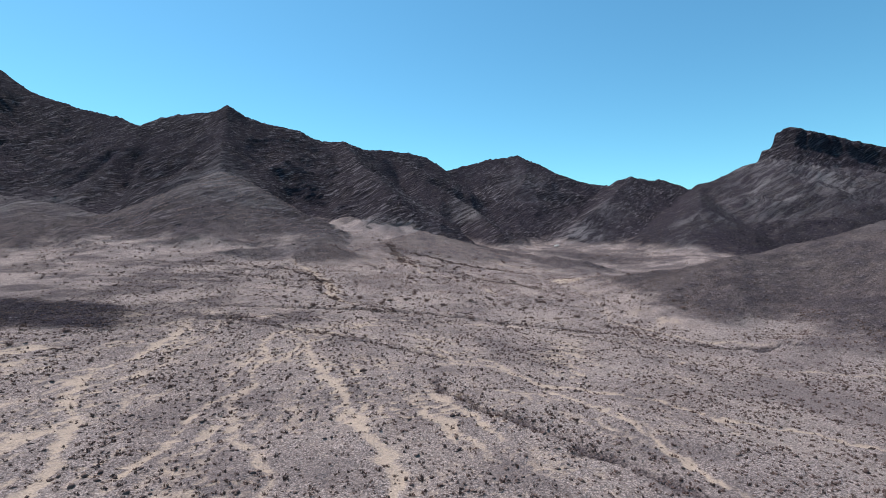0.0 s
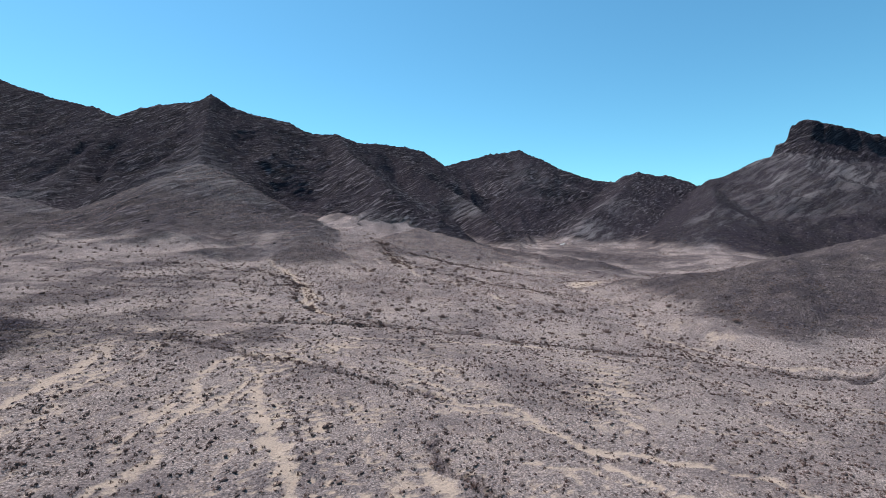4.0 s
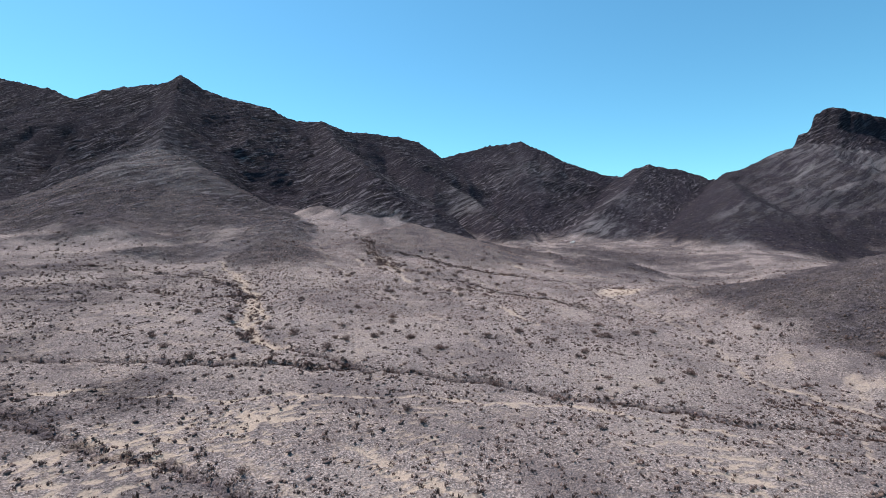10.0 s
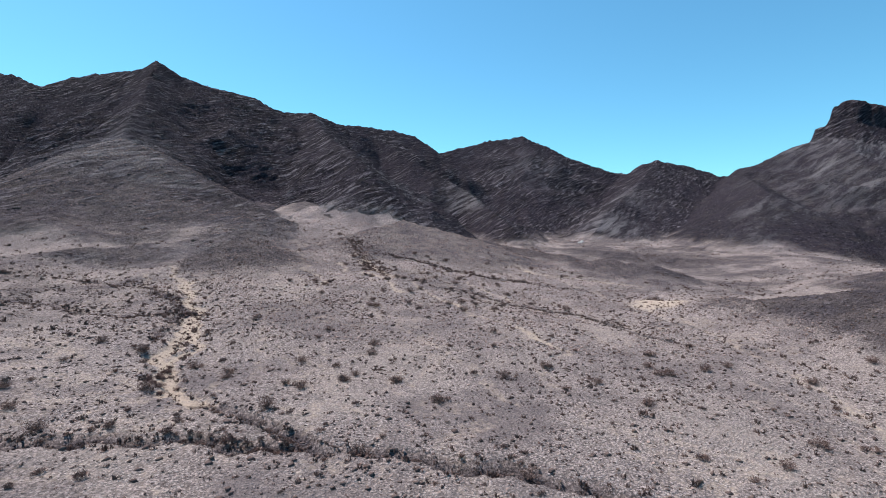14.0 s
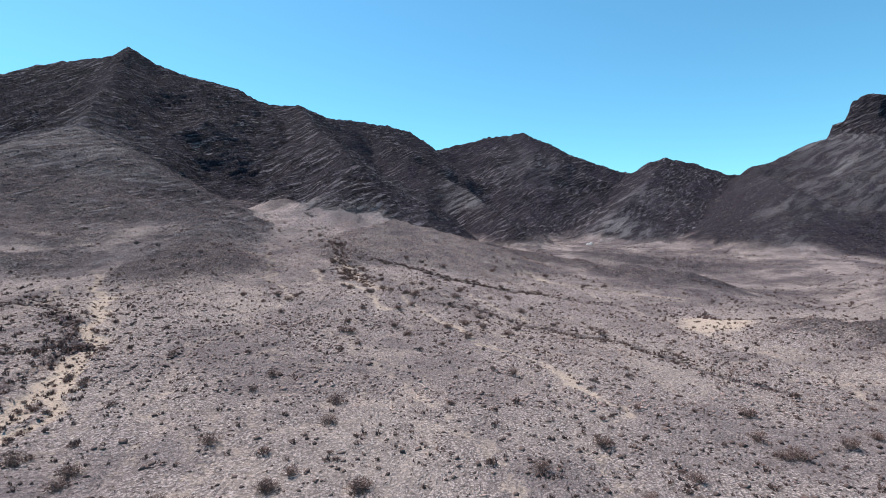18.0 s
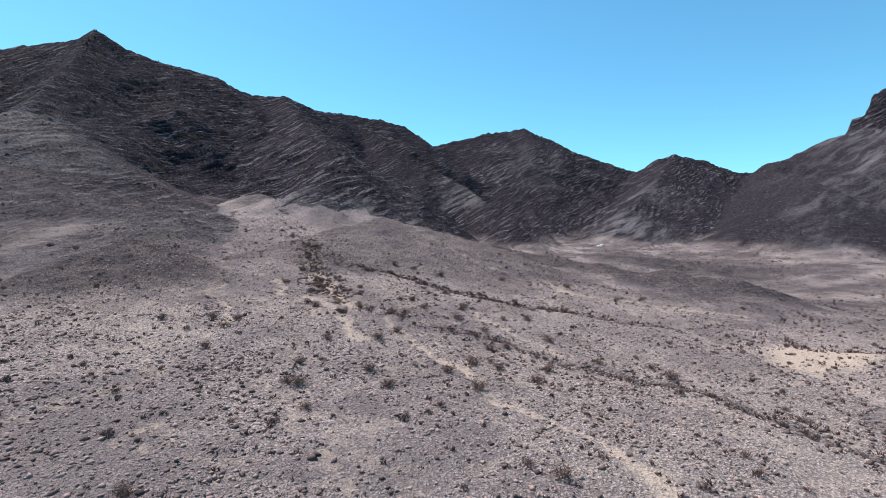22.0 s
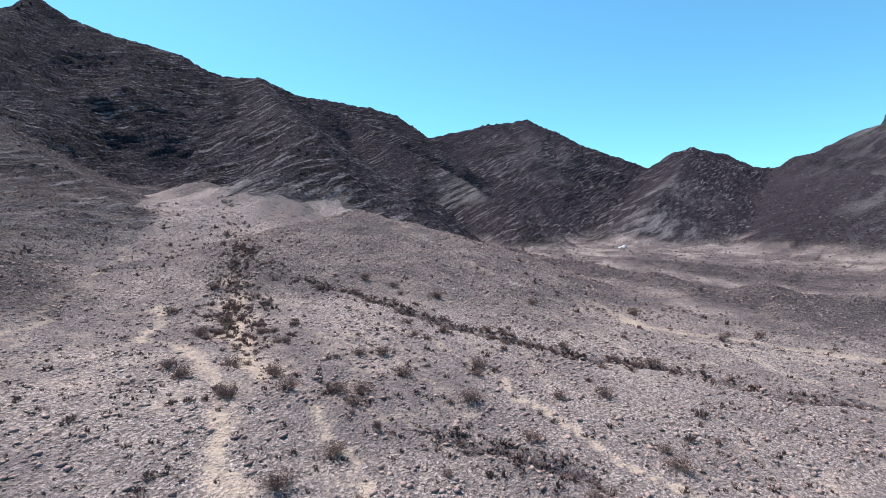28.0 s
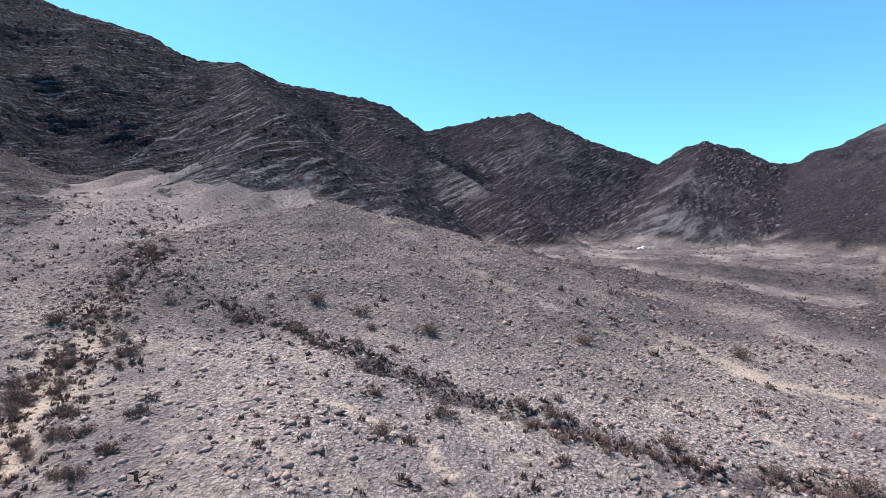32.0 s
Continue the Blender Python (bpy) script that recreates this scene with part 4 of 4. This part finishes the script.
gully_spots = along_washes(30, 1.3, 205, 285, pool=BRUSHY) + along_washes(26, 1.5, 105, 215) + along_washes(30, 2.2, 125, 210, pool=LEFT)
open_spots = [(rng.uniform(-55, 55), rng.uniform(95, 285)) for _ in range(68)]
spots = [(p, rng.uniform(1.3, 2.1), 0) for p in PLACED] + [(p, rng.uniform(0.5, 1.1), 1) for p in gully_spots] + [(p, 0.65 + 0.8 * rng.rand() ** 1.6, 2) for p in open_spots]
zs = ground_at([p[0][0] for p in spots], [p[0][1] for p in spots])
first = set()
for (p, size, kind), z in zip(spots, zs):
    k = rng.randint(5) if kind != 1 or rng.rand() < 0.45 else 5 + rng.randint(2)
    m = pose(p[0], p[1], z, 0, 0, rng.uniform(0, 360)) @ Matrix.Diagonal((size, size, size * rng.uniform(0.75, 1.0), 1))
    if k not in first:
        first.add(k)
        variety[k].matrix_basis = m
    else:
        copy_thing(variety[k], Matrix.Identity(4)).matrix_basis = m

# dry brush that crowds the gullies
dry = [shrub(200 + i, lab, i != 1) for i, lab in enumerate(["rounded rust-brown dry bush in the stony gully", "pale grey-brown dry bush on the gully bank", "small bare reddish bush among gully stones"])]
for ob in dry:
    ob.name = "dry_bush"
    tagged(ob, group="dry bushes in the gullies")
brush_spots = along_washes(40, 1.5, 218, 292, pool=BRUSHY) + along_washes(75, 1.5, 218, 292, pool=BRANCH) + along_washes(110, 1.9, 132, 215, pool=LEFT)
first = set()
for p, z in zip(brush_spots, ground_at([p[0] for p in brush_spots], [p[1] for p in brush_spots])):
    k, size = rng.randint(3), rng.uniform(0.45, 0.85) + 0.6 * rng.rand() ** 3
    m = pose(p[0], p[1], z, 0, 0, rng.uniform(0, 360)) @ Matrix.Diagonal((size, size, size * rng.uniform(0.8, 1.1), 1))
    if k not in first:
        first.add(k)
        dry[k].matrix_basis = m
    else:
        copy_thing(dry[k], Matrix.Identity(4)).matrix_basis = m

# the rest of the scrub: small tufts that nobody could count
x, y, z = sow(30000, -110, 110, 36, 215, lambda x, y, r, s, l: (0.45 + 0.8 * fbm(x, y, 12, 3, 97)) * (1 - smooth(1, 7, l)))
size = 0.17 + 0.36 * rng.rand(len(x)) ** 2.2
x5, y5, z5 = sow(22000, -85, 95, 38, 128, lambda x, y, r, s, l: (0.45 + 0.9 * fbm(x, y, 10, 3, 121)) * (1 - 0.6 * np.clip(s * 1.5, 0, 1)))
x, y, z, size = np.r_[x, x5], np.r_[y, y5], np.r_[z, z5], np.r_[size, 0.2 + 0.3 * rng.rand(len(x5)) ** 2]
x2, y2, z2 = sow(14000, -240, 260, 130, 440, lambda x, y, r, s, l: (0.4 + 0.7 * fbm(x, y, 30, 3, 99)) * (1 - smooth(3, 10, l)))
dark = [w for w in WASHES if w[2] <= 0.25]
x3, y3, z3 = sow(15000, -250, 260, 140, 430, lambda x, y, r, s, l: (0.5 + 0.7 * fbm(x, y, 40, 3, 101)) * (1 - smooth(2, 9, l)) * np.where(np.abs(x) < 45, smooth(235, 260, y), 1.0))
x4, y4, z4 = sow(15000, -60, 85, 190, 300, lambda x, y, r, s, l: 0.5 + 0.6 * fbm(x, y, 15, 3, 105))
x, y, z = np.r_[x, x4], np.r_[y, y4], np.r_[z, z4]
size = np.r_[size, 0.13 + 0.28 * rng.rand(len(x4)) ** 2.4]
x2, y2, z2 = np.r_[x2, x3], np.r_[y2, y3], np.r_[z2, z3]
gx, gy = np.array(along_washes(1300, 1.5, 60, 330) + along_washes(1700, 0.6, 60, 215, pool=dark) + along_washes(500, 0.6, 215, 330, pool=dark)).T
x, y = np.r_[x, x2, gx], np.r_[y, y2, gy]
z = np.r_[z, z2, ground_at(gx, gy)]
size = np.r_[size, np.where(np.arange(len(x2)) < len(x2) - len(x3), 0.18 + 0.55 * rng.rand(len(x2)) ** 3, 0.42 + 0.55 * rng.rand(len(x2)) ** 2), 0.2 + 0.4 * rng.rand(len(gx)) ** 2]
TUFT_V, TUFT_F = [], []
for i in range(24):
    a, o = i * 2.4, 0.2 + 0.8 * ((i * 0.618) % 1)
    k = len(TUFT_V)
    root = np.array([0.55 * o * math.cos(a + 0.9), 0.55 * o * math.sin(a + 0.9), -0.08])
    tip = np.array([o * math.cos(a), o * math.sin(a), 0.72 * math.sqrt(max(0.10, 1.05 - o * o))])
    side = 0.105 * np.array([-math.sin(a * 1.7), math.cos(a * 1.7), 0.0])
    TUFT_V += [root - side, root + side, tip]
    TUFT_F.append((k, k + 1, k + 2))
v, f = scatter(rng, x, y, z, size, np.array(TUFT_V), np.array(TUFT_F), 0.25, (0.6, 1.0))
tagged(new("scrub", raw_mesh("scrub", v, f, SCRUB)), "small dusty tufts of scrub dotted over the desert", "scrub", kind="stuff")

# round bushes dotted over the middle of the fan
r3 = np.random.RandomState(77)
BUSH_V = []
for i in range(110):
    a, o = r3.rand() * 6.283, 0.9 * r3.rand() ** 0.6
    tip = np.array([o * math.cos(a), o * math.sin(a), 1.05 * math.sqrt(max(0.08, 1.0 - o * o)) * r3.uniform(0.75, 1.05)])
    low = tip * np.array([0.62, 0.62, 0.35]) + 0.12 * r3.randn(3)
    side = np.cross(tip - low, r3.randn(3))
    side = 0.05 * side / np.linalg.norm(side)
    BUSH_V += [low - side, low + side, tip]
BUSH_F = np.arange(330).reshape(-1, 3)
x, y, z = sow(1500, -95, 75, 120, 240, lambda x, y, r, s, l: (0.22 + 0.35 * fbm(x, y, 26, 3, 111)) * (1 - smooth(1, 6, l)))
v, f = scatter(rng, x, y, z, 0.34 + 0.36 * rng.rand(len(x)) ** 1.8, np.array(BUSH_V), BUSH_F, 0.12, (0.7, 1.0))
tagged(new("bushes", raw_mesh("bushes", v, f, LEAF)), "rounded grey-brown desert bushes dotted over the fan", "scrub", kind="stuff")

gx, gy = np.array(along_washes(380, 1.5, 200, 300, pool=BRUSHY) + along_washes(600, 1.6, 200, 300, pool=BRANCH) + along_washes(900, 2.6, 118, 215, pool=LEFT)).T
v, f = scatter(rng, gx, gy, ground_at(gx, gy), 0.14 + 0.36 * rng.rand(len(gx)) ** 2, np.array(TUFT_V), np.array(TUFT_F), 0.25, (0.6, 1.0))
tagged(new("brush", raw_mesh("brush", v, f, RUST)), "dry reddish brush crowding the gully floors", "scrub", kind="stuff")

# larger loose stones by the camera's way, each its own piece of the ground
STONES = []
for i in range(6):
    r2 = np.random.RandomState(40 + i)
    bm = bmesh.new()
    bmesh.ops.create_icosphere(bm, subdivisions=1, radius=1.0)
    for q in bm.verts:
        q.co = Vector((q.co.x * r2.uniform(0.75, 1.2), q.co.y * r2.uniform(0.6, 1.0), q.co.z * r2.uniform(0.45, 0.75)))
    me = bpy.data.meshes.new("stone")
    bm.to_mesh(me)
    bm.free()
    me.materials.append(STONE)
    STONES.append(me)
px = list(along_washes(170, 1.4, 110, 275, 0.6)) + [(rng.uniform(-30, 30), rng.uniform(120, 260)) for _ in range(125)]
pz = ground_at([p[0] for p in px], [p[1] for p in px])
for (sx, sy), sz in zip(px, pz):
    ob = new("stone", STONES[rng.randint(6)])
    s = rng.uniform(0.12, 0.28)
    ob.matrix_basis = pose(sx, sy, sz + 0.1 * s, rng.uniform(-15, 15), rng.uniform(-15, 15), rng.uniform(0, 360)) @ Matrix.Diagonal((s, s, s, 1))
    ob.parent = THINGS[0]

# the white outcrop on the foot of the cone hill
WX, WY = 90.8, 401.0
white, wt, _, wlinks, wbsdf = material("white_quartz")
wgeo = wt.nodes.new("ShaderNodeNewGeometry")
wlinks.new(mix(wt, noise_node(wt, wgeo.outputs["Position"], 1.5, 4), (0.72, 0.70, 0.68), (0.42, 0.40, 0.39)), wbsdf.inputs["Base Color"])
wbsdf.inputs["Roughness"].default_value = 0.8
wx, wy = np.array([WX - 1.6, WX - 0.3, WX + 0.9, WX + 2.0, WX + 0.2, WX - 0.9]), np.array([WY - 1.0, WY, WY + 0.9, WY + 1.9, WY - 1.2, WY + 1.0])
v, f = scatter(rng, wx, wy, ground_at(wx, wy) + 0.2, np.array([0.5, 0.8, 0.7, 0.5, 0.45, 0.5]), BOX_V * 0.8, BOX_F, 0.3, (0.6, 1.0))
tagged(new("white_outcrop", raw_mesh("white_outcrop", v, f, white)), "small white quartz outcrop on the dark slope", "rock")
